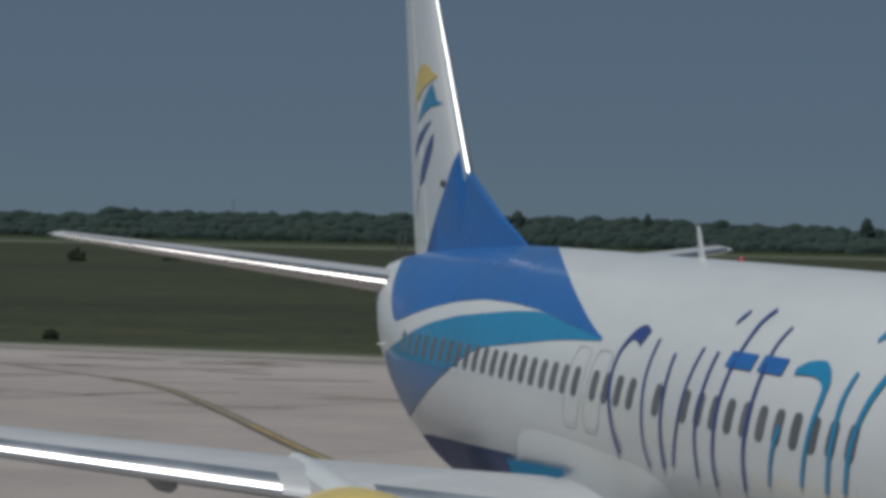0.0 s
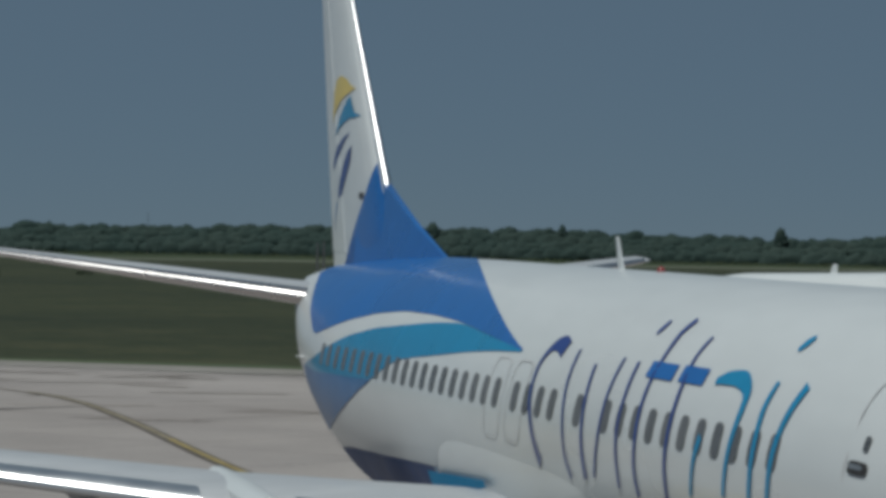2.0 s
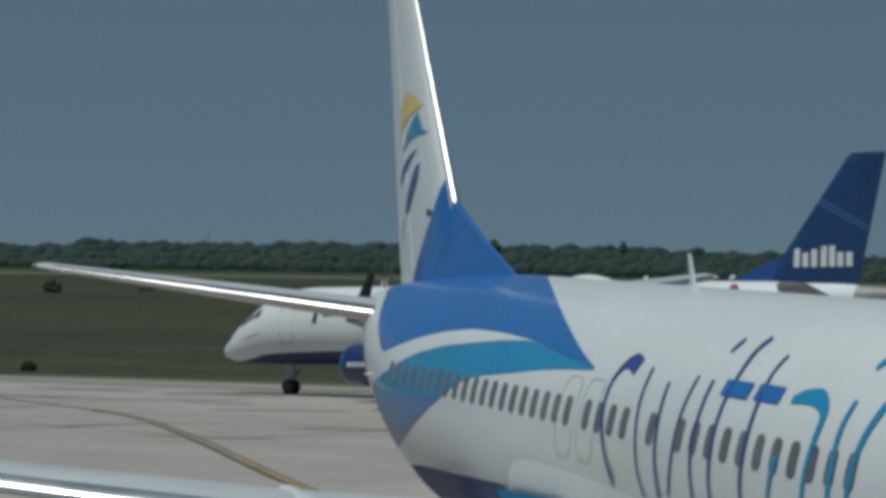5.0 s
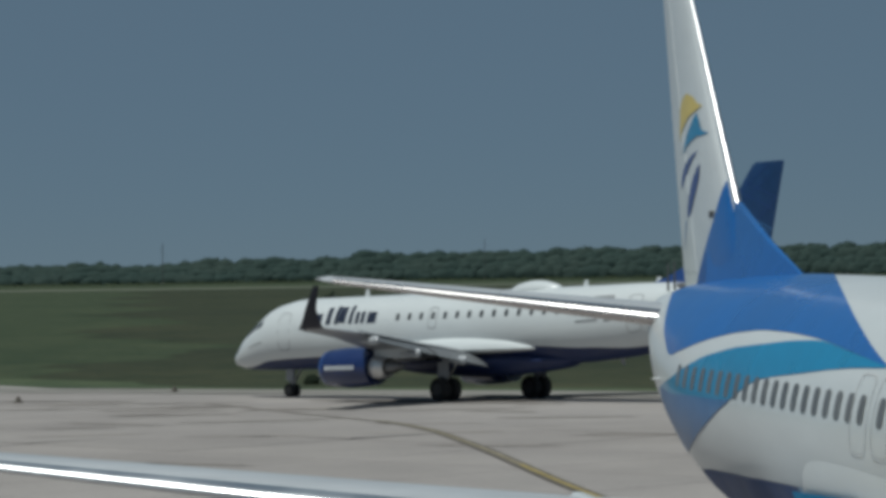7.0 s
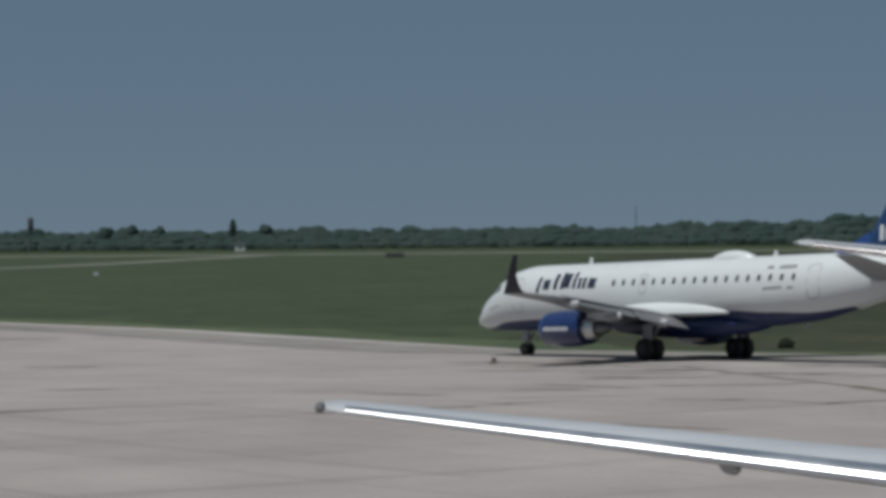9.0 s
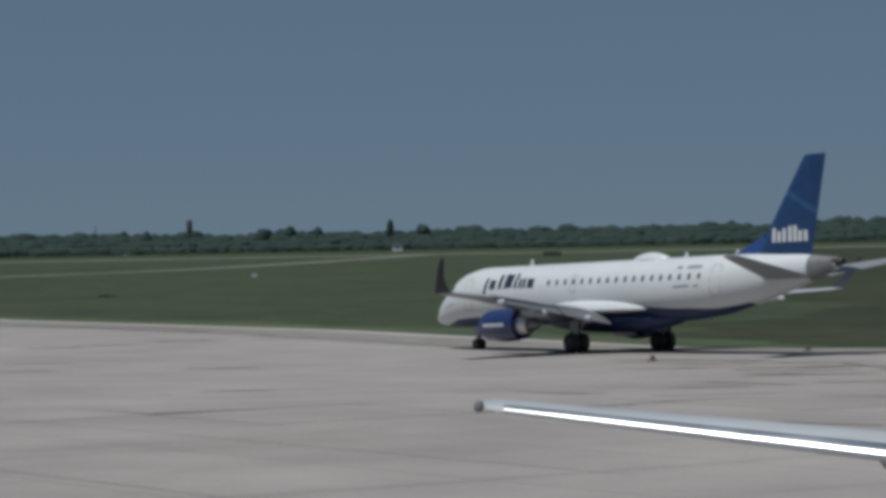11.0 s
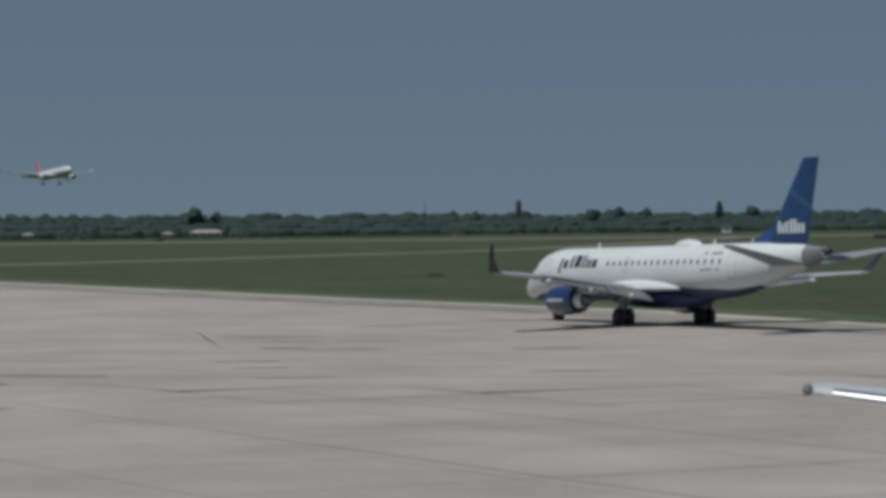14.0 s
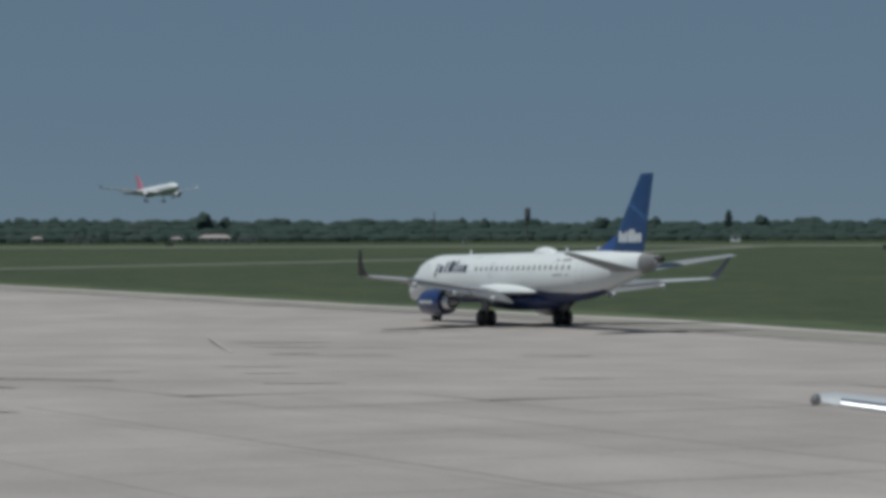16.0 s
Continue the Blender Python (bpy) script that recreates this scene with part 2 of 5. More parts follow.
def flat_foil(stations, c0, c1, place, grow=0.0, n=10):
    """As foil, but symmetrical, for fins; height is sideways."""
    rings = []
    for s, xle, z, chord, t in stations:
        cs = [c0 + (c1 - c0) * (1 - math.cos(math.pi * i / n)) / 2 for i in range(n + 1)]
        hf = [5 * t * chord * (0.2969 * math.sqrt(c) - 0.126 * c - 0.3516 * c * c + 0.2843 * c ** 3 - 0.1036 * c ** 4) + grow for c in cs]
        ring = [place(xle + c * chord, s, z + h) for c, h in zip(reversed(cs), reversed(hf))]
        ring += [place(xle + c * chord, s, z - h) for c, h in list(zip(cs, hf))[(1 if c0 == 0 else 0):]]
        rings.append(ring)
    return loft(rings)


def starboard(x, s, h):
    return (x, s, h)


def port(x, s, h):
    return (x, -s, h)


def upright(x, s, h):
    return (x, h, s)


def wheel(parent, at, radius, width, name="wheel"):
    """A wheel that turns about its own axle: tyre and rim."""
    r, w = radius, width / 2
    tyre = part(name, lathe([(-w * 0.8, r * 0.55), (-w, r * 0.8), (-w * 0.7, r * 0.97), (0, r), (w * 0.7, r * 0.97), (w, r * 0.8), (w * 0.8, r * 0.55)], "y", 24), RUBBER, parent, "black rubber tyre on a grey rim")
    tyre.location = at
    bm = lathe([(-w * 0.85, r * 0.12), (-w * 0.85, r * 0.5), (-w * 0.6, r * 0.56), (w * 0.6, r * 0.56), (w * 0.85, r * 0.5), (w * 0.85, r * 0.12)], "y", 12)
    part("rim", bm, RIM, tyre)
    return tyre


def empty(name, m=None):
    ob = new(name)
    ob.empty_display_size = 1
    if m:
        ob.matrix_basis = m
    return ob

# ---------------------------------------------------------------- ground


def ground_z(x):
    """The apron falls gently away from the stands, and the field rises again towards the woods."""
    return float(np.interp(x, [85, 160, 700, 1300], [0, -1.05, -1.05, 0.25]))


def ground_mat(name, colours, scales, rough=0.9, bump=0.3, spread=0.35, distance=0.05, random_tint=0.0):
    """Ground stuff in world space: three noises of different size mix two pairs of colours."""
    m = bpy.data.materials.new(name)
    m.use_nodes = True
    n, link = m.node_tree.nodes, m.node_tree.links.new
    b = n["Principled BSDF"]
    b.inputs["Roughness"].default_value = rough
    b.inputs["Specular IOR Level"].default_value = 0.25
    geo = n.new("ShaderNodeNewGeometry")
    last = None
    for k, (sc, pair) in enumerate(zip(scales, colours)):
        tx = n.new("ShaderNodeTexNoise")
        tx.inputs["Scale"].default_value, tx.inputs["Detail"].default_value, tx.inputs["Roughness"].default_value = sc, 6, 0.62
        link(geo.outputs["Position"], tx.inputs["Vector"])
        mr = n.new("ShaderNodeMapRange")
        mr.inputs["From Min"].default_value, mr.inputs["From Max"].default_value = 0.5 - spread / 2, 0.5 + spread / 2
        link(tx.outputs[0], mr.inputs["Value"])
        mix = n.new("ShaderNodeMix")
        mix.data_type = "RGBA"
        mix.inputs["A"].default_value, mix.inputs["B"].default_value = (*pair[0], 1), (*pair[1], 1)
        link(mr.outputs[0], mix.inputs["Factor"])
        if last is None:
            last = mix.outputs["Result"]
        else:
            mul = n.new("ShaderNodeMix")
            mul.data_type, mul.blend_type = "RGBA", "MULTIPLY"
            mul.inputs["Factor"].default_value = 1
            link(last, mul.inputs["A"])
            link(mix.outputs["Result"], mul.inputs["B"])
            last = mul.outputs["Result"]
        if k == len(scales) - 1 and bump:
            bp = n.new("ShaderNodeBump")
            bp.inputs["Strength"].default_value, bp.inputs["Distance"].default_value = bump, distance
            link(tx.outputs[0], bp.inputs["Height"])
            link(bp.outputs[0], b.inputs["Normal"])
    if random_tint:
        oi = n.new("ShaderNodeObjectInfo")
        mr = n.new("ShaderNodeMapRange")
        mr.inputs["To Min"].default_value, mr.inputs["To Max"].default_value = 1 - random_tint, 1 + random_tint * 0.4
        link(oi.outputs["Random"], mr.inputs["Value"])
        mul = n.new("ShaderNodeMix")
        mul.data_type, mul.blend_type = "RGBA", "MULTIPLY"
        mul.inputs["Factor"].default_value = 1
        link(last, mul.inputs["A"])
        link(mr.outputs[0], mul.inputs["B"])
        last = mul.outputs["Result"]
    link(last, b.inputs["Base Color"])
    return m


W1 = (1.0, 1.0, 1.0)
GRASS = ground_mat("airfield_grass", [((0.039, 0.060, 0.037), (0.050, 0.071, 0.043)), ((0.76, 0.82, 0.74), (1.18, 1.08, 1.04)), ((0.66, 0.74, 0.66), (1.28, 1.14, 1.06)), ((0.62, 0.66, 0.62), (1.12, 1.08, 1.0))], [0.01, 0.06, 0.35, 2.2], 0.95, 0.5, distance=0.15)
ROUGH = ground_mat("rough_olive_grass", [((0.028, 0.039, 0.026), (0.043, 0.054, 0.034)), ((0.74, 0.80, 0.72), (1.22, 1.10, 1.04)), ((0.66, 0.74, 0.66), (1.28, 1.14, 1.04)), ((0.62, 0.66, 0.62), (1.12, 1.08, 1.0))], [0.01, 0.06, 0.35, 2.2], 0.95, 0.5, distance=0.15)
VERGE = ground_mat("mown_verge_grass", [((0.052, 0.078, 0.042), (0.098, 0.122, 0.070)), ((0.70, 0.78, 0.70), (1.15, 1.06, 1.0)), ((0.7, 0.7, 0.7), W1)], [0.04, 0.2, 3.0], 0.95, 0.4, distance=0.1)
CONCRETE = ground_mat("weathered_concrete", [((0.288, 0.264, 0.249), (0.352, 0.326, 0.309)), ((0.80, 0.80, 0.81), W1), ((0.88, 0.88, 0.88), W1)], [0.03, 0.16, 5.0], 0.88, 0.2, 0.36, 0.01, 0.05)
ASPHALT = ground_mat("faded_asphalt_shoulder", [((0.212, 0.2, 0.182), (0.28, 0.267, 0.245)), ((0.8, 0.8, 0.8), W1), ((0.8, 0.8, 0.8), W1)], [0.05, 0.4, 9.0], 0.9, 0.3, 0.4, 0.01)
TRACK = ground_mat("pale_taxiway_concrete", [((0.115, 0.125, 0.098), (0.155, 0.165, 0.13)), ((0.85, 0.85, 0.85), W1)], [0.03, 0.5], 0.9, 0.0)
RUNWAY = ground_mat("sunlit_runway_concrete", [((0.14, 0.148, 0.115), (0.19, 0.198, 0.155)), ((0.85, 0.85, 0.85), W1)], [0.02, 0.5], 0.9, 0.0)
STREAK = ground_mat("faintly_stained_concrete", [((0.238, 0.214, 0.196), (0.290, 0.264, 0.244)), ((0.86, 0.86, 0.86), W1)], [0.25, 1.2], 0.85, 0.0)
LINE_YELLOW = ground_mat("worn_yellow_line", [((0.26, 0.205, 0.085), (0.35, 0.28, 0.115)), ((0.75, 0.75, 0.75), W1)], [0.5, 4.0], 0.8, 0.0)
LINE_DARK = ground_mat("dark_line_border", [((0.095, 0.085, 0.073), (0.15, 0.135, 0.115)), ((0.8, 0.8, 0.8), W1)], [0.4, 4.0], 0.85, 0.0)
STAIN = ground_mat("rubber_stained_concrete", [((0.205, 0.182, 0.164), (0.275, 0.250, 0.230)), ((0.84, 0.84, 0.84), W1)], [0.25, 2.0], 0.85, 0.0)

LINE_PALE = ground_mat("nearly_worn_off_line", [((0.33, 0.315, 0.295), (0.40, 0.385, 0.362)), ((0.8, 0.8, 0.8), W1)], [0.4, 3.0], 0.85, 0.0)
LINE_OLD = ground_mat("worn_brown_line", [((0.21, 0.18, 0.12), (0.27, 0.237, 0.17)), ((0.75, 0.75, 0.75), W1)], [0.5, 4.0], 0.85, 0.0)

EDGE = [(-300, -330), (60, -68), (129, -20), (148, -3), (160, 8), (205, 31), (250, 62), (310, 100), (500, 222), (900, 480)]


def edge_y(x):
    """Where the pavement ends and the grass begins."""
    return float(np.interp(x, [p[0] for p in EDGE], [p[1] for p in EDGE]))


def sheet(xs, low, high, lift, m=1):
    bm = bmesh.new()
    rows = []
    for x in xs:
        a, b = low(x), high(x)
        rows.append([bm.verts.new((x, a + (b - a) * k / m, ground_z(x) + lift)) for k in range(m + 1)])
    for r, s in zip(rows, rows[1:]):
        for k in range(m):
            bm.faces.new((r[k], s[k], s[k + 1], r[k + 1]))
    return bm


def strip(points, width, lift):
    """A band along a line on the ground."""
    bm = bmesh.new()
    prev = None
    for i, (x, y) in enumerate(points):
        a, b = points[max(i - 1, 0)], points[min(i + 1, len(points) - 1)]
        dx, dy = b[0] - a[0], b[1] - a[1]
        l = math.hypot(dx, dy)
        px, py = -dy / l * width / 2, dx / l * width / 2
        pair = [bm.verts.new((x + px * s, y + py * s, ground_z(x + px * s) + lift)) for s in (-1, 1)]
        if prev:
            bm.faces.new((prev[0], pair[0], pair[1], prev[1]))
        prev = pair
    return bm


def spline(pts, n=8):
    """A smooth line through a few points."""
    out = []
    k = len(pts)
    for i in range(k - 1):
        p0, p1, p2, p3 = pts[max(i - 1, 0)], pts[i], pts[i + 1], pts[min(i + 2, k - 1)]
        for j in range(n + (i == k - 2)):
            t = j / n
            out.append(tuple(0.5 * (2 * p1[c] + (p2[c] - p0[c]) * t + (2 * p0[c] - 5 * p1[c] + 4 * p2[c] - p3[c]) * t * t + (3 * p1[c] - p0[c] - 3 * p2[c] + p3[c]) * t ** 3) for c in range(len(p1))))
    return out


XS = [-400, -100, 0, 40, 85, 100, 115, 130, 145, 160, 200, 300, 500, 700, 1000, 1300, 2000, 4800]
obj("ground", sheet(XS, lambda x: -3500, lambda x: 3500, -0.06, 40), GRASS, None, "flat green airfield grass out to the tree line", False, "grass", "structure")
RX = [60 + 5 * i for i in range(40)] + [260 + 15 * i for i in range(30)] + [710 + 30 * i for i in range(10)]
obj("rough_grass", sheet(RX, lambda x: -900, lambda x: min(edge_y(x) - 3, 12.9 - (x + 19.9) * 0.058 + 1.6 * math.sin(x * 0.31) + 2.2 * math.sin(x * 0.19) + 7 * math.sin(x * 0.043)), -0.05, 12), ROUGH, None, "darker unmown olive grass beyond the mown strip", False, "grass", "structure")
AX = [-300, -100, 0, 40] + [60 + 5 * i for i in range(60)] + [400, 500, 900]
obj("apron", sheet(AX, edge_y, lambda x: max(420, edge_y(x) + 60), 0.0, 24), CONCRETE, None, "weathered pale concrete apron with stains", False, "apron", "structure")
obj("shoulder", sheet(AX, lambda x: edge_y(x) - 1.0, lambda x: edge_y(x) + 8.2 + 0.5 * math.sin(x * 0.3), 0.032, 1), ASPHALT, None, "darker faded asphalt shoulder along the grass edge", False, "pavement", "structure")
obj("edge_stripe", sheet(AX, lambda x: edge_y(x) + 9.0, lambda x: edge_y(x) + 9.7, 0.036, 1), LINE_PALE, None, "faded pale stripe at the pavement edge", False, "marking", "structure")
TAXI = spline([(20, -2.0), (40, -2.2), (57, -2.5), (75, -3.2), (90, -3.3), (97, -2.7), (104, -1.6), (113, -0.3), (126, 1.9), (150, 9), (200, 43)])
obj("taxi_line_border", strip([p for p in TAXI if p[0] < 96], 0.46, 0.040), LINE_DARK, None, "dark border of the curved taxi guide line", False, "marking", "structure")
obj("rubber_track", strip([p for p in TAXI if 95 < p[0] < 125], 0.36, 0.038), STAIN, None, "faint dark end of the guide line", False, "marking", "structure")
obj("mown_verge", sheet([x for x in AX if x >= 116], lambda x: edge_y(x) - 9.5 + 1.3 * math.sin(x * 0.21) + 0.9 * math.sin(x * 0.57 + 1), lambda x: edge_y(x) - 0.9, -0.04, 2), VERGE, None, "paler mown grass verge beside the pavement", False, "grass", "structure")
obj("old_taxi_line", strip([p for p in TAXI if 64 < p[0] < 97], 0.18, 0.046), LINE_OLD, None, "worn brown end of the curved guide line", False, "marking", "structure")
obj("verge_stripe", sheet([x for x in AX if x >= 150], lambda x: edge_y(x) - 0.4, lambda x: edge_y(x) - 0.4 + min(2.4, (x - 149) * 0.06), 0.040, 1), LINE_PALE, None, "pale dusty strip along the grass edge", False, "pavement", "structure")
obj("taxi_line", strip([p for p in TAXI if p[0] < 68], 0.18, 0.050), LINE_YELLOW, None, "worn yellow curved taxi guide line", False, "marking", "structure")
def stain(x, y, length, width, heading, seed, material=None, label="dark tyre and oil stain on the concrete"):
    """A ragged flat stain, long in one direction."""
    rng = np.random.default_rng(seed)
    bm = bmesh.new()
    c, s = math.cos(radians(heading)), math.sin(radians(heading))
    rim = []
    for i in range(26):
        q = 2 * math.pi * i / 26
        r = rng.uniform(0.6, 1.1)
        u, v = length / 2 * r * math.cos(q), width / 2 * r * math.sin(q)
        px, py = x + u * c - v * s, y + u * s + v * c
        rim.append(bm.verts.new((px, py, ground_z(px) + 0.030)))
    mid = bm.verts.new((x, y, ground_z(x) + 0.030))
    for i in range(26):
        bm.faces.new((mid, rim[i], rim[(i + 1) % 26]))
    obj("stain", bm, material or STAIN, None, label, False, "stain", "structure")


for n, (x, y, l, w, h) in enumerate(((97, 46.5, 9, 2.2, 60), (74, 43, 6, 0.7, 60), (90, 48.5, 8, 1.5, 62), (104, -9, 5, 0.9, 36), (112, -2, 8, 0.8, 40), (96, -10, 6, 1.2, 70), (118, 3, 7, 1.0, 75), (88, -12, 5, 1.0, 80), (122, -6, 10, 0.9, 36), (108, 4, 6, 1.1, 85), (84, 1, 5, 0.8, 80), (99, 7, 7, 0.8, 36), (126, 5, 9, 1.2, 80), (92, 14, 6, 0.7, 40), (134, 9, 10, 0.9, 50), (80, -9, 4, 0.7, 75), (115, -11, 6, 1.1, 80), (70, 6, 4, 0.6, 50))):
    stain(x, y, l, w, h, 40 + n)
DRY = ground_mat("dry_straw_grass", [((0.11, 0.115, 0.075), (0.16, 0.16, 0.11)), ((0.6, 0.65, 0.6), W1)], [0.15, 1.2], 0.95, 0.0)
for n, (az, d, l, w) in enumerate(((-0.25, 690, 14, 3.0), (-0.55, 715, 18, 2.4), (-0.85, 742, 10, 2.4), (1.6, 640, 9, 1.6))):
    stain(-19.9 + d * math.cos(radians(az)), 12.9 + d * math.sin(radians(az)), l, w, 80 + 12 * n, 300 + n, DRY, "patch of dry pale grass")
marks = np.random.default_rng(77)
for n in range(30):
    stain(marks.uniform(72, 132), marks.uniform(-14, 14), marks.uniform(3, 8), marks.uniform(0.6, 1.5), marks.uniform(60, 100), 90 + n, STREAK, "faint dark streak on the concrete")
for n in range(14):
    x = marks.uniform(80, 190)
    stain(x, marks.uniform(12, 36) + 0.25 * (x - 80), marks.uniform(2.5, 6), marks.uniform(0.6, 1.4), marks.uniform(85, 115), 130 + n, STREAK, "faint dark streak on the concrete")
for x0, y0, x1, y1 in ((40.2, 15.6, 75.5, 41.2), (52.0, 11.9, 83.0, 34.4), (64.4, 8.5, 96.0, 31.4), (61.6, 31.1, 69.6, 20.1), (47.2, 20.6, 55.9, 8.7)):
    obj("sealed_joint", strip([(x0 + (x1 - x0) * i / 10, y0 + (y1 - y0) * i / 10 + 0.04 * (i % 3)) for i in range(11)], 0.05, 0.034), STREAK, None, "dark tar-sealed joint between slabs", False, "joint", "structure")
obj("faded_stripe", strip([(170, 57.5), (137, 48.5)], 0.15, 0.036), LINE_PALE, None, "faded pale stripe on the concrete", False, "marking", "structure")
obj("far_taxiway", strip(spline([(300, 262), (440, 203), (545, 163), (640, 132), (760, 100), (1045, 66)]), 13, 0.02), TRACK, None, "pale taxiway across the grass", False, "taxiway", "structure")
obj("runway", strip([(1080, 900), (1050, 60), (1045, -60), (1015, -900)], 46, 0.02), RUNWAY, None, "distant pale runway beyond the grass", False, "runway", "structure")


# ---------------------------------------------------------------- the parked airliner
PITCH = 0.0114


def phi_at(body, x, z):
    """The angle on the skin at a height."""
    t, b = body.top(x), body.bottom(x)
    zc = b + (t - b) * body.waist
    r = (t - zc) if z > zc else (zc - b)
    return math.acos(max(-1, min(1, (z - zc) / r)))


def nacelle(parent, at, length, radius, skin, label, lip=METAL, tail=DULLMETAL, cut=0.66, core=1.0):
    """An engine: cowl with a bright lip, a bypass nozzle, a plug, a fan and spinner."""
    x, y, z = at
    r = radius
    eng = part("engine", lathe([(0.10 * length, r * 0.80), (0.02 * length, r * 0.80), (0.03 * length, r * 0.89), (0.14 * length, r * 0.97), (0.5 * cut * length, r), (0.8 * cut * length, r * 0.95), (cut * length, r * 0.86), (cut * length, r * 0.74)], "x", 32, (x, y, z)), skin, parent, label)
    part("inlet_lip", lathe([(0.06 * length, r * 0.79), (0.0, r * 0.80), (-0.012 * length, r * 0.84), (0.0, r * 0.885), (0.05 * length, r * 0.925)], "x", 32, (x, y, z), False), lip, eng, "polished metal lip")
    part("nozzle", lathe([((cut - 0.01) * length, r * 0.83 * core), ((cut + 0.12) * length, r * 0.77 * core), ((cut + 0.22 * core) * length, r * 0.66 * core), ((cut + 0.22 * core) * length, r * 0.58 * core), (cut * length, r * 0.6 * core)], "x", 28, (x, y, z)), tail, eng, "bare metal exhaust nozzle")
    part("plug", lathe([(0.7 * length, r * 0.5 * core), (0.86 * length, r * 0.42 * core), (1.0 * length, r * 0.06)], "x", 20, (x, y, z)), TAILGREY, eng, "metal exhaust cone")
    part("fan", lathe([(0.10 * length, r * 0.79), (0.11 * length, r * 0.2), (0.03 * length, 0.03)], "x", 24, (x, y, z)), DARKMETAL, eng)
    return eng


def pylon(parent, x0, x1, y, z0, z1, material, width=0.32):
    rings = []
    for i in range(9):
        t = i / 8
        x = x0 + (x1 - x0) * t
        w = width * math.sin(math.pi * min(1, 0.12 + t * 0.8)) ** 0.6 / 2 + 0.02
        top = z1 - (z1 - z0) * 0.45 * (1 - t) ** 1.6
        rings.append([(x, y - w, z0), (x, y - w, top - w * 0.4), (x, y - w * 0.5, top), (x, y + w * 0.5, top), (x, y + w, top - w * 0.4), (x, y + w, z0)])
    return part("pylon", loft(rings), material, parent)


def gear(parent, at, wheel_radius, wheel_width, spread, top, name, struts=True):
    """A leg with a twin wheel, on the ground."""
    x, y, z = at
    bm = lathe([(wheel_radius * 0.7, 0.10), (wheel_radius * 2.0, 0.10), (wheel_radius * 2.05, 0.15), (top, 0.16)], "z", 14, (x, y, z))
    leg = part(name, bm, FAIRING, parent, "grey painted gear leg")
    part("axle", lathe([(-spread, 0.07), (spread, 0.07)], "y", 12, (x, y, z + wheel_radius)), DULLMETAL, leg)
    part("drag_brace", loft([[(x + dx + sx * 0.05, y + sy * 0.05, z + h) for sx, sy in ((-1, -1), (1, -1), (1, 1), (-1, 1))] for dx, h in ((0.05, wheel_radius * 1.6), (0.9, top))]), DULLMETAL, leg)
    return leg, [wheel(leg, (x, y + s * spread, z + wheel_radius), wheel_radius, wheel_width) for s in (-1, 1)]


FIN_ST = [(5.0, 28.91, 0, 5.12, 0.085), (11.0, 34.1, 0, 1.6, 0.08), (11.13, 34.3, 0, 1.35, 0.05)]


def curve(*pts):
    """A soft curve through a few (x, value) pairs."""
    return smooth_table([p[0] for p in pts], [p[1] for p in pts], 0.35)


def fin_half(x, z, st):
    """Half the thickness of a fin at a place on its side."""
    (z0, x0, _, c0, t0), (z1, x1, _, c1, t1) = st[:2]
    t = (z - z0) / (z1 - z0)
    ch, th = c0 + (c1 - c0) * t, t0 + (t1 - t0) * t
    c = max(0.001, min(1, (x - x0 - (x1 - x0) * t) / ch))
    return 5 * th * ch * (0.2969 * math.sqrt(c) - 0.126 * c - 0.3516 * c * c + 0.2843 * c ** 3 - 0.1036 * c ** 4)


def fin_stroke(name, pts, fin, st, material, sg, label=""):
    """A painted stroke on a fin: points of x, z and half width."""
    bm = bmesh.new()
    line = spline(pts, 7)
    prev = None
    for i, (x, z, w) in enumerate(line):
        a, c = line[max(i - 1, 0)], line[min(i + 1, len(line) - 1)]
        dx, dz = c[0] - a[0], c[1] - a[1]
        l = math.hypot(dx, dz)
        row = []
        for s in (-1, -0.3, 0.3, 1):
            px, pz = x - dz / l * w * s, z + dx / l * w * s
            row.append(bm.verts.new((px, sg * (fin_half(px, pz, st) + 0.012), pz)))
        if prev:
            for k in range(3):
                bm.faces.new((prev[k], row[k], row[k + 1], prev[k + 1]))
        prev = row
    return part(name, bm, material, fin, label)


def fin_shape(name, outline, fin, st, material, sg, label=""):
    """A painted shape on a fin, by its outline of x and z."""
    bm = bmesh.new()
    face = bm.faces.new([bm.verts.new((x, 0, z)) for x, z in outline])
    bmesh.ops.triangulate(bm, faces=[face])
    bmesh.ops.subdivide_edges(bm, edges=list(bm.edges), cuts=3, use_grid_fill=True)
    for v in bm.verts:
        v.co.y = sg * (fin_half(v.co.x, v.co.z, st) + 0.012)
    return part(name, bm, material, fin, label)


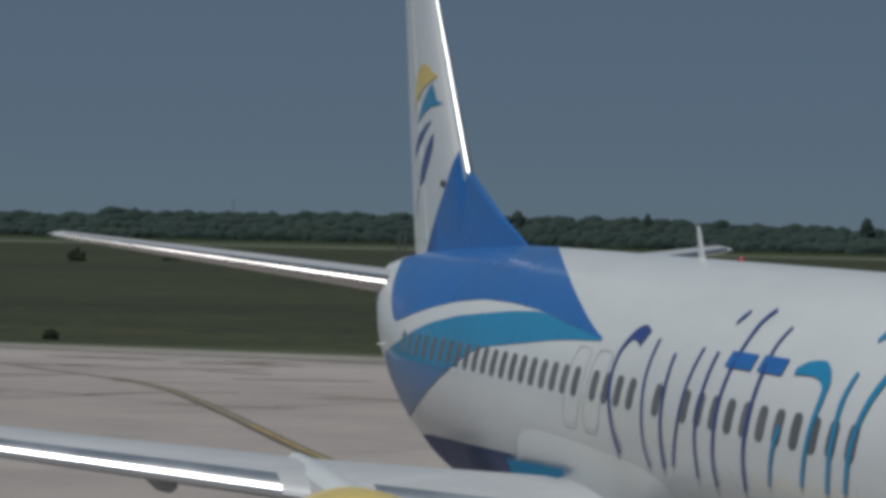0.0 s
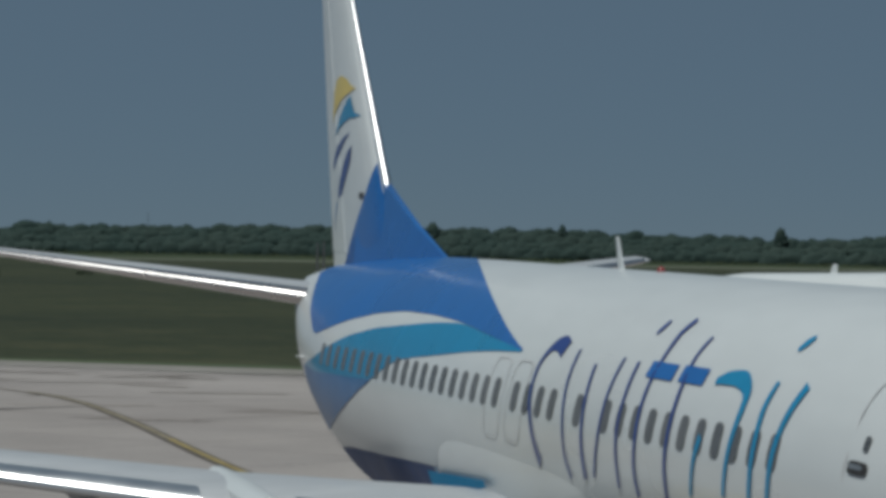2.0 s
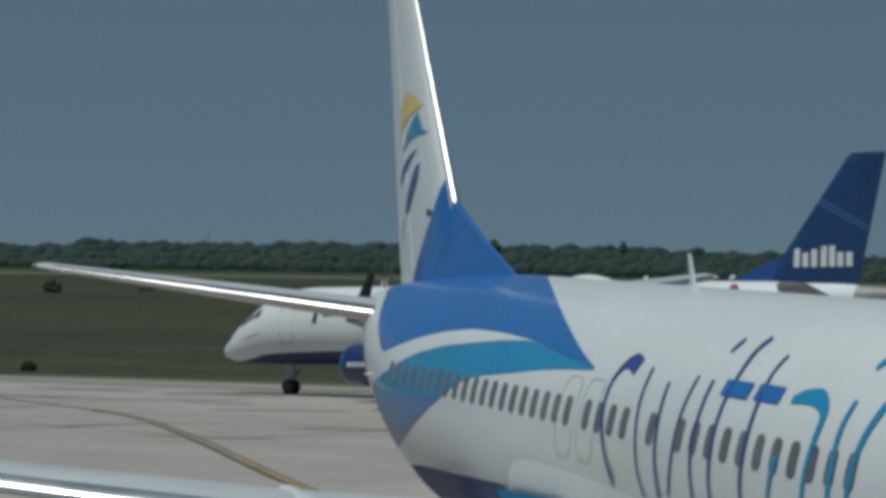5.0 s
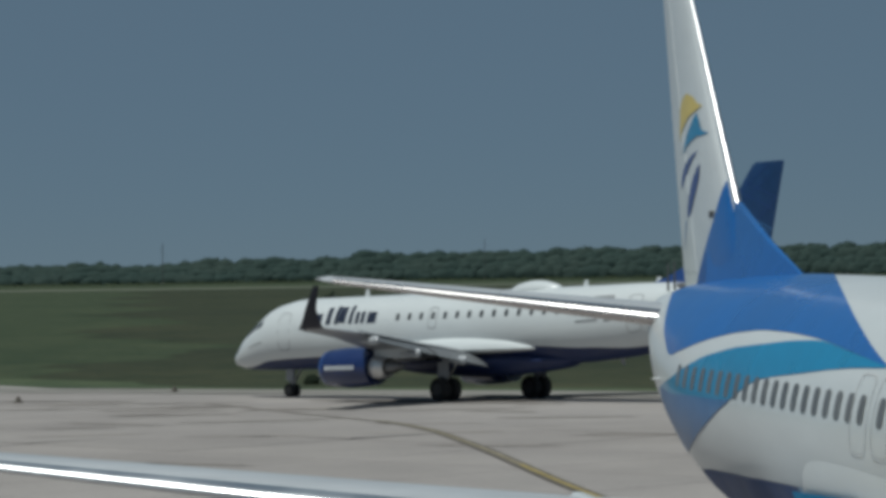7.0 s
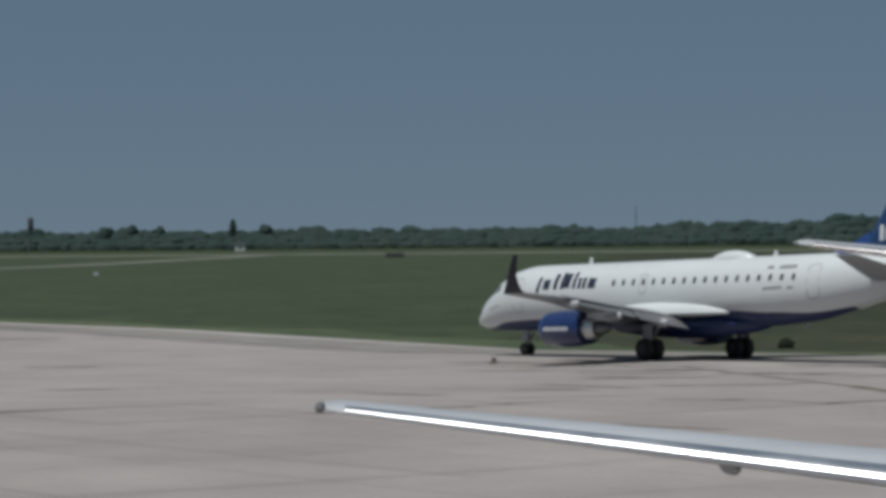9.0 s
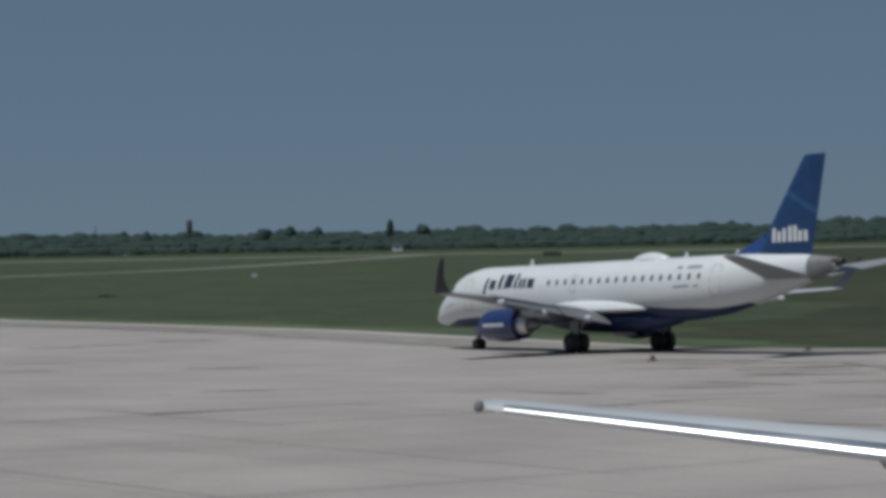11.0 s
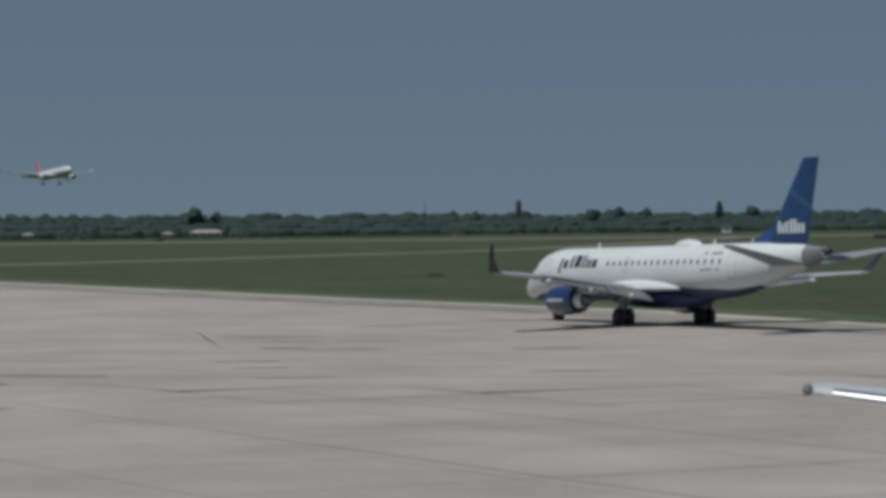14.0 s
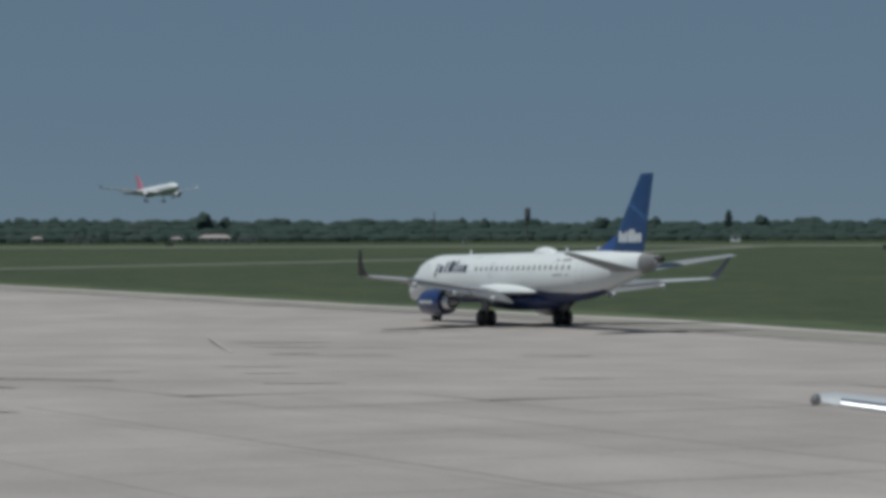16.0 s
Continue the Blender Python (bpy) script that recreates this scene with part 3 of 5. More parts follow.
def livery(body, base, fus, fin):
    """Tail swooshes, the calligraphic strokes of the mark and the bird emblem."""
    low_a = curve((16.6, 1.045), (18.44, 0.968), (20.08, 0.905), (21.68, 0.878), (23.25, 0.881), (24.72, 0.938), (26.12, 1.048), (27.42, 1.203), (28.15, 1.31), (29.48, 1.132), (30.43, 0.95), (32.2, 0.668), (33.4, 0.5))
    top_a = curve((16.6, 1.045), (17.7, 0.924), (19.23, 0.729), (21.26, 0.461), (23.2, 0.2), (24.6, 0.0), (34, 0.0))
    up_b = curve((16.6, 1.045), (18.44, 0.972), (20.08, 0.910), (21.41, 0.939), (22.77, 0.991), (24.21, 1.054), (25.65, 1.174), (26.54, 1.295), (27.57, 1.467), (28.7, 1.65), (29.5, 1.8))
    low_b = curve((16.6, 1.045), (18.05, 1.078), (19.27, 1.125), (20.54, 1.183), (21.92, 1.244), (22.48, 1.282), (23.0, 1.355), (23.55, 1.448), (24.19, 1.551), (24.97, 1.677), (25.72, 1.806), (26.52, 1.957), (27.43, 2.11), (29.5, 2.5))
    mid_b = curve((22.0, 1.40), (23.5, 1.452), (24.78, 1.484), (26.37, 1.527), (27.47, 1.596), (28.7, 1.662), (30, 1.85))
    for sg in (1, -1):
        def on(c):
            return lambda x: sg * c(x)
        part("tail_swoosh", body.patch(16.75, 32.5, on(low_a), on(top_a), 90, 14, 0.006), BLUE, fus, "bright blue painted tail swoosh")
        part("tail_swoosh", body.patch(16.75, 28.9, on(low_b), on(up_b), 80, 8, 0.0075), TEAL, fus, "teal painted tail swoosh")
        part("tail_swoosh", body.patch(23.4, 28.9, on(low_b), on(lambda x: min(low_b(x) - 0.004, mid_b(x))), 40, 8, 0.009), STEEL, fus, "steel blue lower tail swoosh")
        up_c = curve((17.6, 1.914), (19.15, 1.936), (20.67, 1.956), (22.29, 1.978), (24.09, 2.01), (25.7, 2.087), (27, 2.2))
        low_c = curve((17.6, 1.925), (20.5, 2.4), (22, 2.8), (25, 3.0), (26.2, 2.6), (26.8, 2.3))
        part("belly_swoosh", body.patch(20.4, 26.6, on(low_c), on(up_c), 40, 8, 0.006), NAVY_DULL, fus, "navy painted belly swoosh")
        part("belly_swoosh", body.patch(17.7, 20.4, on(low_c), on(up_c), 20, 6, 0.006), TEAL, fus, "teal tip of the belly swoosh")
        strokes = [
            (INDIGO, [(15.08, 0.983), (15.34, 0.95), (15.57, 0.97), (15.72, 1.05), (15.76, 1.155), (15.66, 1.34), (15.36, 1.56), (15.05, 1.71)], [0.09, 0.085, 0.06, 0.04, 0.035, 0.035, 0.04, 0.055]),
            (INDIGO, [(14.55, 0.967), (14.43, 1.181), (14.24, 1.425), (14.07, 1.62), (13.85, 1.744)], [0.028] * 5),
            (INDIGO, [(13.72, 1.045), (13.58, 1.26), (13.45, 1.524), (13.3, 1.726)], [0.028, 0.032, 0.036, 0.05]),
            (INDIGO, [(12.87, 0.976), (12.86, 1.201), (12.87, 1.475), (12.97, 1.701)], [0.028] * 4),
            (INDIGO, [(12.34, 0.987), (12.27, 1.216), (12.22, 1.482), (12.08, 1.723)], [0.032] * 4),
            (INDIGO, [(11.62, 0.66), (11.70, 0.76), (11.68, 0.897), (11.66, 1.125), (11.60, 1.392), (11.55, 1.611), (11.42, 1.74)], [0.05, 0.045, 0.035, 0.033, 0.035, 0.035, 0.035]),
            (BLUE, [(11.90, 1.020), (11.45, 1.020), (11.05, 1.020)], [0.075] * 3),
            (BLUE, [(10.86, 1.016), (10.48, 1.016), (10.10, 1.016)], [0.075] * 3),
            (INDIGO, [(10.70, 0.77), (10.74, 0.907), (10.65, 1.09), (10.58, 1.321), (10.57, 1.54), (10.48, 1.72)], [0.03, 0.03, 0.035, 0.037, 0.037, 0.037]),
            (TEAL, [(9.77, 1.028), (9.51, 1.0), (9.08, 0.996), (8.79, 1.058), (8.71, 1.16), (8.74, 1.39), (8.78, 1.62)], [0.03, 0.06, 0.075, 0.06, 0.05, 0.04, 0.035]),
            (TEAL, [(9.6, 1.34), (9.69, 1.471), (9.74, 1.66)], [0.05, 0.04, 0.03]),
            (TEAL, [(8.14, 0.976), (8.16, 1.133), (8.10, 1.315), (8.07, 1.62)], [0.035, 0.042, 0.042, 0.04]),
            (TEAL, [(7.40, 0.971), (7.52, 1.142), (7.59, 1.353), (7.60, 1.6)], [0.06, 0.05, 0.042, 0.04]),
            (TEAL, [(8.22, 0.787), (8.16, 0.734), (8.09, 0.687)], [0.03, 0.06, 0.03]),
            (INDIGO, [(12.42, 0.799), (12.38, 0.746), (12.35, 0.69)], [0.025, 0.045, 0.025]),
        ]
        for m, pts, ws in strokes:
            part("painted_stroke", body.stroke(pts, [1.3 * w for w in ws], sg, 0.014), m, fus, "teal painted stroke" if m is TEAL else "blue painted stroke")
        # fin: blue root and bird emblem
        bm = bmesh.new()
        rows = []
        for i in range(13):
            z = 5.05 + 1.81 * i / 12
            x0 = 28.91 + (z - 5) * 0.865 + 0.10
            x1 = max(x0 + 0.01, float(np.interp(z, [4.9, 5.55, 6.21, 6.86], [32.95, 32.03, 31.13, 30.62])))
            rows.append([bm.verts.new((x0 + (x1 - x0) * k / 8, sg * (fin_half(x0 + (x1 - x0) * k / 8, z, FIN_ST) + 0.010), z)) for k in range(9)])
        for r, s in zip(rows, rows[1:]):
            for k in range(8):
                bm.faces.new((r[k], r[k + 1], s[k + 1], s[k]))
        part("fin_root_paint", bm, BLUE, fin, "bright blue painted fin root")
        fin_shape("emblem_sun", [(33.26, 8.43), (32.76, 8.35), (32.46, 8.23), (32.12, 8.17), (32.47, 8.11), (32.88, 8.05), (33.22, 7.98), (33.6, 7.85), (33.88, 7.72), (34.02, 7.58), (34.03, 7.77), (33.95, 7.98), (33.88, 8.18), (33.63, 8.36)], fin, FIN_ST, YELLOW, sg, "yellow painted crescent")
        fin_shape("emblem_wing", [(32.45, 8.05), (32.31, 7.94), (32.25, 7.82), (32.08, 7.74), (31.66, 7.69), (32.06, 7.66), (32.46, 7.65), (32.92, 7.58), (33.35, 7.5), (33.71, 7.36), (33.54, 7.55), (33.31, 7.69), (33.0, 7.84), (32.69, 7.98)], fin, FIN_ST, TEAL, sg, "teal painted wing with a pointed tip")
        fin_shape("emblem_feather", [(32.33, 7.42), (32.9, 7.23), (33.34, 7.05), (33.71, 6.87), (34.0, 6.74), (33.97, 6.9), (33.76, 7.07), (33.46, 7.2), (32.9, 7.33)], fin, FIN_ST, INDIGO, sg, "indigo painted feather")
        fin_shape("emblem_feather", [(32.2, 7.18), (32.26, 6.93), (32.49, 6.73), (32.8, 6.52), (33.14, 6.29), (33.44, 6.24), (33.39, 6.44), (33.15, 6.69), (32.82, 6.91), (32.47, 7.09)], fin, FIN_ST, INDIGO, sg, "indigo painted feather")
        fin_stroke("emblem_feather", [(33.55, 6.19, 0.05), (33.72, 5.93, 0.04), (33.8, 5.68, 0.01)], fin, FIN_ST, STEEL, sg, "pale blue painted feather")
        fin_stroke("fin_writing", [(31.14, 6.30, 0.05), (31.48, 6.30, 0.05)], fin, FIN_ST, DARKGREY, sg, "small dark bar of writing")


def parked_airliner():
    body = Body([0, 0.6, 1.8, 3.5, 5.5, 8, 21.5, 24, 27, 30, 33, 35.2],
                [3.0, 3.6, 4.1, 5.0, 5.27, 5.28, 5.28, 5.28, 5.26, 5.2, 5.08, 4.85],
                [2.6, 2.0, 1.6, 1.4, 1.3, 1.27, 1.27, 1.27, 1.52, 2.40, 3.70, 4.45],
                [0.1, 0.7, 1.15, 1.6, 1.82, 1.88, 1.88, 1.88, 1.88, 1.56, 0.94, 0.25], 0.9, 0.52, 0.075)
    base = empty("parked_airliner", pose(18, 0, 0) @ Matrix.Rotation(-PITCH, 4, "Y") @ pose(-18, 0, 0))
    tagged(base, "white twin-jet airliner with blue and teal tail, parked on concrete", "airliner")
    fus = part("fuselage", body.skin(0, 35.2, 90, 56), WHITE, base, "glossy white fuselage skin")
    # wings
    half_wing = [(0.0, 13.6, 1.70, 8.4, 0.12), (1.9, 14.9, 1.91, 6.9, 0.125), (4.8, 17.65, 2.205, 4.6, 0.115), (14.2, 22.55, 3.16, 1.62, 0.10), (14.46, 22.85, 3.19, 1.15, 0.06)]
    slat_st = [(2.35, 15.33, 1.956, 6.54, 0.1235), (4.3, 17.18, 2.154, 5.0, 0.1167)]
    slat_out = [(5.4, 17.96, 2.265, 4.41, 0.114), (14.1, 22.5, 3.15, 1.65, 0.10)]
    for side, place in (("starboard", starboard), ("port", port)):
        sg = 1 if side == "starboard" else -1
        sag = 0.0 if sg > 0 else 0.021
        half_wing, slat_st, slat_out = ([(p[0], p[1], p[2] + sag * p[0], p[3], p[4]) for p in q] for q in (half_wing, slat_st, slat_out))
        wing = part("wing", foil(half_wing, 0.0, 1.0, place, low=0.5), WINGGREY, base, "pale grey wing with polished leading edge")
        part("slat", foil(slat_st, 0.0, 0.085, place, 0.012, low=0.5), METAL, wing, "polished inboard leading edge")
        part("slat", foil(slat_out, 0.0, 0.085, place, 0.012, low=0.5), METAL, wing, "polished outboard leading edge slat")
        part("aileron", foil([(10.4, 20.55, 2.79 + 10.4 * sag, 2.82, 0.108), (13.4, 22.12, 3.08 + 13.4 * sag, 1.88, 0.1)], 0.76, 1.003, place, 0.006), WHITE, wing, "white aileron")
        part("flap", foil([(5.4, 17.96, 2.265 + 5.4 * sag, 4.41, 0.114), (10.2, 20.45, 2.77 + 10.2 * sag, 2.88, 0.108)], 0.74, 1.003, place, 0.006), WINGGREY, wing)
        part("tip_light", lathe([(0, 0.02), (0.1, 0.07), (0.45, 0.075), (0.6, 0.03)], "x", 12, (22.6, sg * 14.45, 3.2)), TAILGREY, wing, "dark smoked tip lens")
        for yy, xx, zz in ((6.6, 20.2, 2.27), (9.0, 21.2, 2.56), (3.2, 19.5, 1.85)):
            bm = lathe([(-1.3, 0.03), (-0.8, 0.13), (0, 0.18), (0.9, 0.15), (1.6, 0.03)], "x", 14, (xx, 0, 0))
            for v in bm.verts:
                v.co.y = v.co.y * 0.75 + sg * yy
                v.co.z = v.co.z + zz
            part("flap_fairing", bm, FAIRING, wing, "dark grey flap track fairing")
        eng = nacelle(base, (13.9, sg * 4.83, 1.58), 5.0, 0.98, YELLOW if sg > 0 else YELLOW, "yellow engine cowl under the wing")
        pylon(base, 15.2, 20.0, sg * 4.83, 2.15, 2.62, WHITE, 0.42)
    # wing to body fairing
    rings = []
    for i in range(21):
        t = i / 20
        x = 13.4 + 7.2 * t
        k = math.sin(math.pi * min(1, max(0, t))) ** 0.35 if 0 < t < 1 else 0.0
        ring = []
        for j in range(24):
            a = 2 * math.pi * j / 24
            c, s = math.cos(a), math.sin(a)
            ring.append((x, (0.9 + 0.95 * k) * math.copysign(abs(s) ** 0.5, s), 1.75 + ((0.3 + 0.75 * k) if c > 0 else (0.25 + 0.5 * k)) * math.copysign(abs(c) ** 0.5, c)))
        rings.append(ring)
    fairing = part("wing_fairing", loft(rings), WHITE, base, "white wing-to-body fairing")
    upper = curve((12.5, 1.95), (13.6, 1.80), (14.6, 1.75), (17.4, 1.72), (19.0, 1.72), (19.8, 1.77), (20.25, 1.92), (20.5, 2.3))
    for sg in (1, -1):
        bm = bmesh.new()
        rows = []
        for i in range(41):
            x = 12.8 + 7.55 * i / 40
            end = min(1.0, (x - 12.8) / 1.2, (20.36 - x) / 0.15)
            a = upper(x)
            rows.append([bm.verts.new(body.at(x, sg * (a + (2.75 - a) * k / 10), end * (0.03 + 0.10 * min(1, k / 5)) if k else 0.0)) for k in range(11)])
        for r, s in zip(rows, rows[1:]):
            for k in range(10):
                bm.faces.new((r[k], r[k + 1], s[k + 1], s[k]))
        panel = part("fairing_side", bm, WHITE, fairing)
        part("belly_swoosh", body.patch(17.3, 20.2, lambda x: sg * (1.93 + 0.21 * (x - 17.3) / 2.9), lambda x: sg * (1.885 + 0.02 * (x - 17.3)), 24, 6, 0.15), TEAL_DULL, panel, "teal tip of the belly swoosh")
    # tail
    fin = part("fin", flat_foil(FIN_ST, 0, 1, upright), WHITE, base, "white tail fin with a bird emblem")
    part("fin_leading_edge", flat_foil([(6.45, 30.165, 0, 4.27, 0.084), (11.0, 34.1, 0, 1.6, 0.08)], 0, 0.018, upright, 0.006), FINMETAL, fin, "polished metal leading edge")
    part("rudder", flat_foil([(5.3, 29.17, 0, 4.94, 0.0848), (10.9, 34.01, 0, 1.66, 0.08)], 0.70, 1.004, upright, 0.006), WHITE, fin, "white rudder")
    part("dorsal_fin", loft([[(26.0, 0.02, 5.20), (26.0, -0.02, 5.20), (26.0, -0.02, 5.24), (26.0, 0.02, 5.24)], [(28.2, 0.20, 5.15), (28.2, -0.20, 5.15), (28.2, -0.045, 5.83), (28.2, 0.045, 5.83)], [(30.3, 0.26, 5.1), (30.3, -0.26, 5.1), (30.3, -0.06, 6.52), (30.3, 0.06, 6.52)], [(31.5, 0.26, 5.1), (31.5, -0.26, 5.1), (31.5, -0.12, 6.5), (31.5, 0.12, 6.5)]]), BLUE, base, "bright blue dorsal fin")
    st = [(0.3, 30.75, 4.42, 4.0, 0.112), (6.2, 34.9, 5.19, 1.45, 0.085), (6.38, 35.15, 5.21, 1.1, 0.05)]
    for place in (starboard, port):
        tp = part("tailplane", foil(st, 0, 1, place), WINGGREY, base, "pale grey tailplane")
        part("tailplane_leading_edge", foil(st[:2], 0, 0.075, place, 0.006), TAILMETAL, tp, "polished metal leading edge")
        part("elevator", foil([(0.9, 31.17, 4.50, 3.74, 0.109), (6.0, 34.76, 5.16, 1.53, 0.086)], 0.72, 1.004, place, 0.005), WHITE, tp)
    # landing gear
    gear(base, (4.0, 0, 0.16), 0.34, 0.2, 0.22, 1.6, "nose_gear")
    for s in (-1, 1):
        gear(base, (18.3, s * 2.62, 0.0), 0.52, 0.36, 0.42, 1.9, "main_gear")
    # cabin windows, both sides
    ks = list(range(-9, 11)) + [11.6, 12.6, 13.6, 14.6, 16.6] + [18.6 + i for i in range(11)]
    for sgn in (1, -1):
        for k in ks:
            x = 22.29 - 0.5136 * k
            ph = phi_at(body, x, 3.79)
            part("cabin_window", body.rounded_pane(x, ph, 0.25, 0.37, sgn, 0.010, 14), WINDOW_GREY, fus)
        for x in (17.2, 16.28):
            part("overwing_exit", body.outline(x, 1.365, 0.72, 1.02, sgn, 0.022), SEAM, fus, "faint grey seam of an overwing exit")
        door = part("cabin_door", body.outline(5.45, 1.34, 1.0, 1.85, sgn, 0.025), SEAM, fus, "service door outlined by a grey seam")
        part("door_window", body.rounded_pane(5.6, 1.21, 0.11, 0.15, sgn, 0.012), PANE, door)
        part("door_handle", body.rounded_pane(5.66, 1.335, 0.40, 0.13, sgn, 0.012), DARKMETAL, door, "dark recessed door handle")
        part("door_handle", body.rounded_pane(5.70, 1.330, 0.28, 0.05, sgn, 0.016), DULLMETAL, door, "metal door handle bar")
    # aerials
    for x, z, h in ((17.55, 5.2, 0.57), (3.9, 5.0, 0.4)):
        part("aerial", flat_foil([(z, x, 0, 0.30, 0.14), (z + h, x + 0.34, 0, 0.14, 0.12)], 0, 1, upright), WHITE, base, "white blade aerial")
    part("beacon", lathe([(5.33, 0.06), (5.375, 0.055), (5.405, 0.035), (5.42, 0.01)], "z", 12, (16.2, 0, 0)), BEACON, base, "red anti-collision beacon")
    for x, z in ((33.6, 4.98), (34.1, 4.95)):
        part("small_aerial", lathe([(z, 0.025), (z + 0.5, 0.015)], "z", 8, (x, 0.3, 0)), DARKGREY, base)
    part("tail_cone", lathe([(35.1, 0.22), (35.5, 0.2), (35.9, 0.1)], "x", 16, (0, 0, 4.66)), DULLMETAL, base, "bare metal exhaust at the tail")
    part("tail_probe", flat_foil([(0.0, 0.0, 0, 0.16, 0.2), (0.13, 0.05, 0, 0.09, 0.2)], 0, 1, lambda x, s, h: (28.95 + x, body.at(29.0, 1.62)[1] - 0.02 + s, body.at(29.0, 1.62)[2] + h)), WHITE, base, "small white blade probe")
    livery(body, base, fus, fin)
    return base


PARKED = parked_airliner()


# ---------------------------------------------------------------- the taxiing airliner
def taxiing_airliner():
    body = Body([0, 0.5, 1.6, 3.2, 5, 24, 27, 30, 33, 35.8],
                [2.3, 2.95, 3.75, 4.7, 5.02, 5.02, 5.02, 4.98, 4.85, 4.6],
                [1.95, 1.7, 1.62, 1.6, 1.6, 1.6, 1.85, 2.45, 3.2, 4.0],
                [0.1, 0.6, 1.0, 1.35, 1.5, 1.5, 1.35, 1.0, 0.6, 0.22], 0.5, 0.5)
    O = 17.65
    base = empty("taxiing_airliner")
    tagged(base, "white regional jet with navy belly and tail, taxiing on concrete", "airliner")
    def shift(ob):
        ob.location.x -= O
        return ob

    def add(name, bm, material, label=""):
        return shift(part(name, bm, material, base, label))

    fus = add("fuselage", body.skin(0, 35.8, 80, 44), WHITE, "white fuselage skin")
    def waterline(x):
        return float(np.interp(x, [0.9, 3, 9, 14, 20, 22, 25, 29.5], [158, 136, 130, 125, 122, 123, 131, 156]))

    part("belly", body.patch(0.9, 29.5, lambda x: radians(360 - waterline(x)), lambda x: radians(waterline(x)), 60, 20, 0.008), BELLYNAVY, fus, "navy blue painted belly")
    half_wing = [(0.0, 11.3, 1.95, 6.6, 0.13), (1.5, 12.2, 2.12, 5.8, 0.13), (4.6, 14.1, 2.52, 4.0, 0.12), (9.0, 16.7, 3.0, 2.8, 0.11), (13.4, 19.3, 3.28, 1.6, 0.10)]
    for sg, place in ((1, starboard), (-1, port)):
        wing = add("wing", foil(half_wing, 0, 1, place), JETGREY, "grey swept wing")
        part("slat", foil(half_wing[1:], 0, 0.07, place, 0.01), METAL, wing, "bright leading edge")
        for flap_st in ([(1.6, 17.35, 2.14, 1.7, 0.12), (4.55, 17.45, 2.53, 1.4, 0.12)], [(4.7, 17.45, 2.54, 1.3, 0.12), (9.7, 19.1, 3.07, 0.95, 0.12)]):
            lead = flap_st[0][1], flap_st[0][0], (flap_st[1][1] - flap_st[0][1]) / (flap_st[1][0] - flap_st[0][0])
            part("flap", foil(flap_st, 0, 1, lambda x, s, h: place(x, s, h + 0.11 - 0.44 * (x - lead[0] - (s - lead[1]) * lead[2]))), FLAPGREY, wing, "grey flap lowered behind the wing")
        part("aileron", foil([(9.9, 17.23, 3.057, 2.555, 0.108), (13.0, 19.06, 3.255, 1.71, 0.101)], 0.74, 1.004, place, 0.006), WINGGREY, wing, "pale grey aileron")
        wl = [(3.26, 19.3, sg * 13.36, 1.6, 0.08), (3.42, 19.62, sg * 13.56, 1.3, 0.08), (3.7, 19.98, sg * 13.75, 0.98, 0.085), (4.06, 20.35, sg * 13.95, 0.7, 0.08), (4.5, 20.75, sg * 14.12, 0.54, 0.075), (5.03, 21.25, sg * 14.3, 0.34, 0.07)]
        part("winglet", flat_foil(wl, 0, 1, upright), INK, wing, "dark navy upswept winglet")
        for yy, xx, zz in ((3.1, 18.75, 1.82), (6.2, 18.95, 2.16), (9.6, 19.9, 2.74)):
            bm = lathe([(-0.9, 0.03), (-0.4, 0.14), (0.0, 0.2), (0.25, 0.2), (0.36, 0.12), (0.38, 0.02)], "x", 12, (xx, 0, 0))
            for v in bm.verts:
                v.co.y = v.co.y * 0.7 + sg * yy
                v.co.z += zz
            part("flap_fairing", bm, WINGGREY, wing, "pale flap track fairing")
        eng = nacelle(base, (11.72, sg * 4.5, 1.6), 4.9, 0.94, NAVY, "navy blue engine cowl", MIDBLUE, NOZZLE, 0.62, 0.74)
        shift(eng)
        # plain pale bar where the cowl carries writing
        for i in range(8):
            bm = bmesh.new()
            rows = [[bm.verts.new((12.25 + 0.25 * i + 0.09 * k, sg * (4.5 + 0.953 * math.cos(q)), 1.6 + 0.953 * math.sin(q))) for q in (-0.1, -0.03, 0.04, 0.1)] for k in (0, 1, 2)]
            for r, s in zip(rows, rows[1:]):
                for k in range(3):
                    bm.faces.new((r[k], r[k + 1], s[k + 1], s[k]))
            part("cowl_marking", bm, WHITE, eng, "small white bar")
        shift(pylon(base, 12.0, 17.0, sg * 4.5, 2.0, 2.5, WHITE, 0.36))
        stp = add("tailplane", foil([(0.3, 30.6, 3.62, 3.8, 0.11), (6.0, 34.1, 4.66, 1.4, 0.09)], 0, 1, place), JETGREY, "grey tailplane")
        part("tailplane_leading_edge", foil([(0.9, 30.97, 3.729, 3.547, 0.108), (5.95, 34.07, 4.651, 1.42, 0.09)], 0, 0.07, place, 0.006), METAL, stp)
    rings = []
    for i in range(21):
        t = i / 20
        k = math.sin(math.pi * t) ** 0.6 if 0 < t < 1 else 0.0
        ring = []
        for j in range(20):
            q = 2 * math.pi * j / 20
            s, c = math.sin(q), math.cos(q)
            ring.append((10.6 + 11.6 * t, (0.9 + 1.0 * k) * math.copysign(abs(s) ** 0.7, s), 2.3 + ((0.1 + 0.62 * k) if c > 0 else (0.05 + 0.18 * k)) * math.copysign(abs(c) ** 0.8, c)))
        rings.append(ring)
    add("wing_fairing", loft(rings), WHITE, "white wing-to-body fairing")
    rings = []
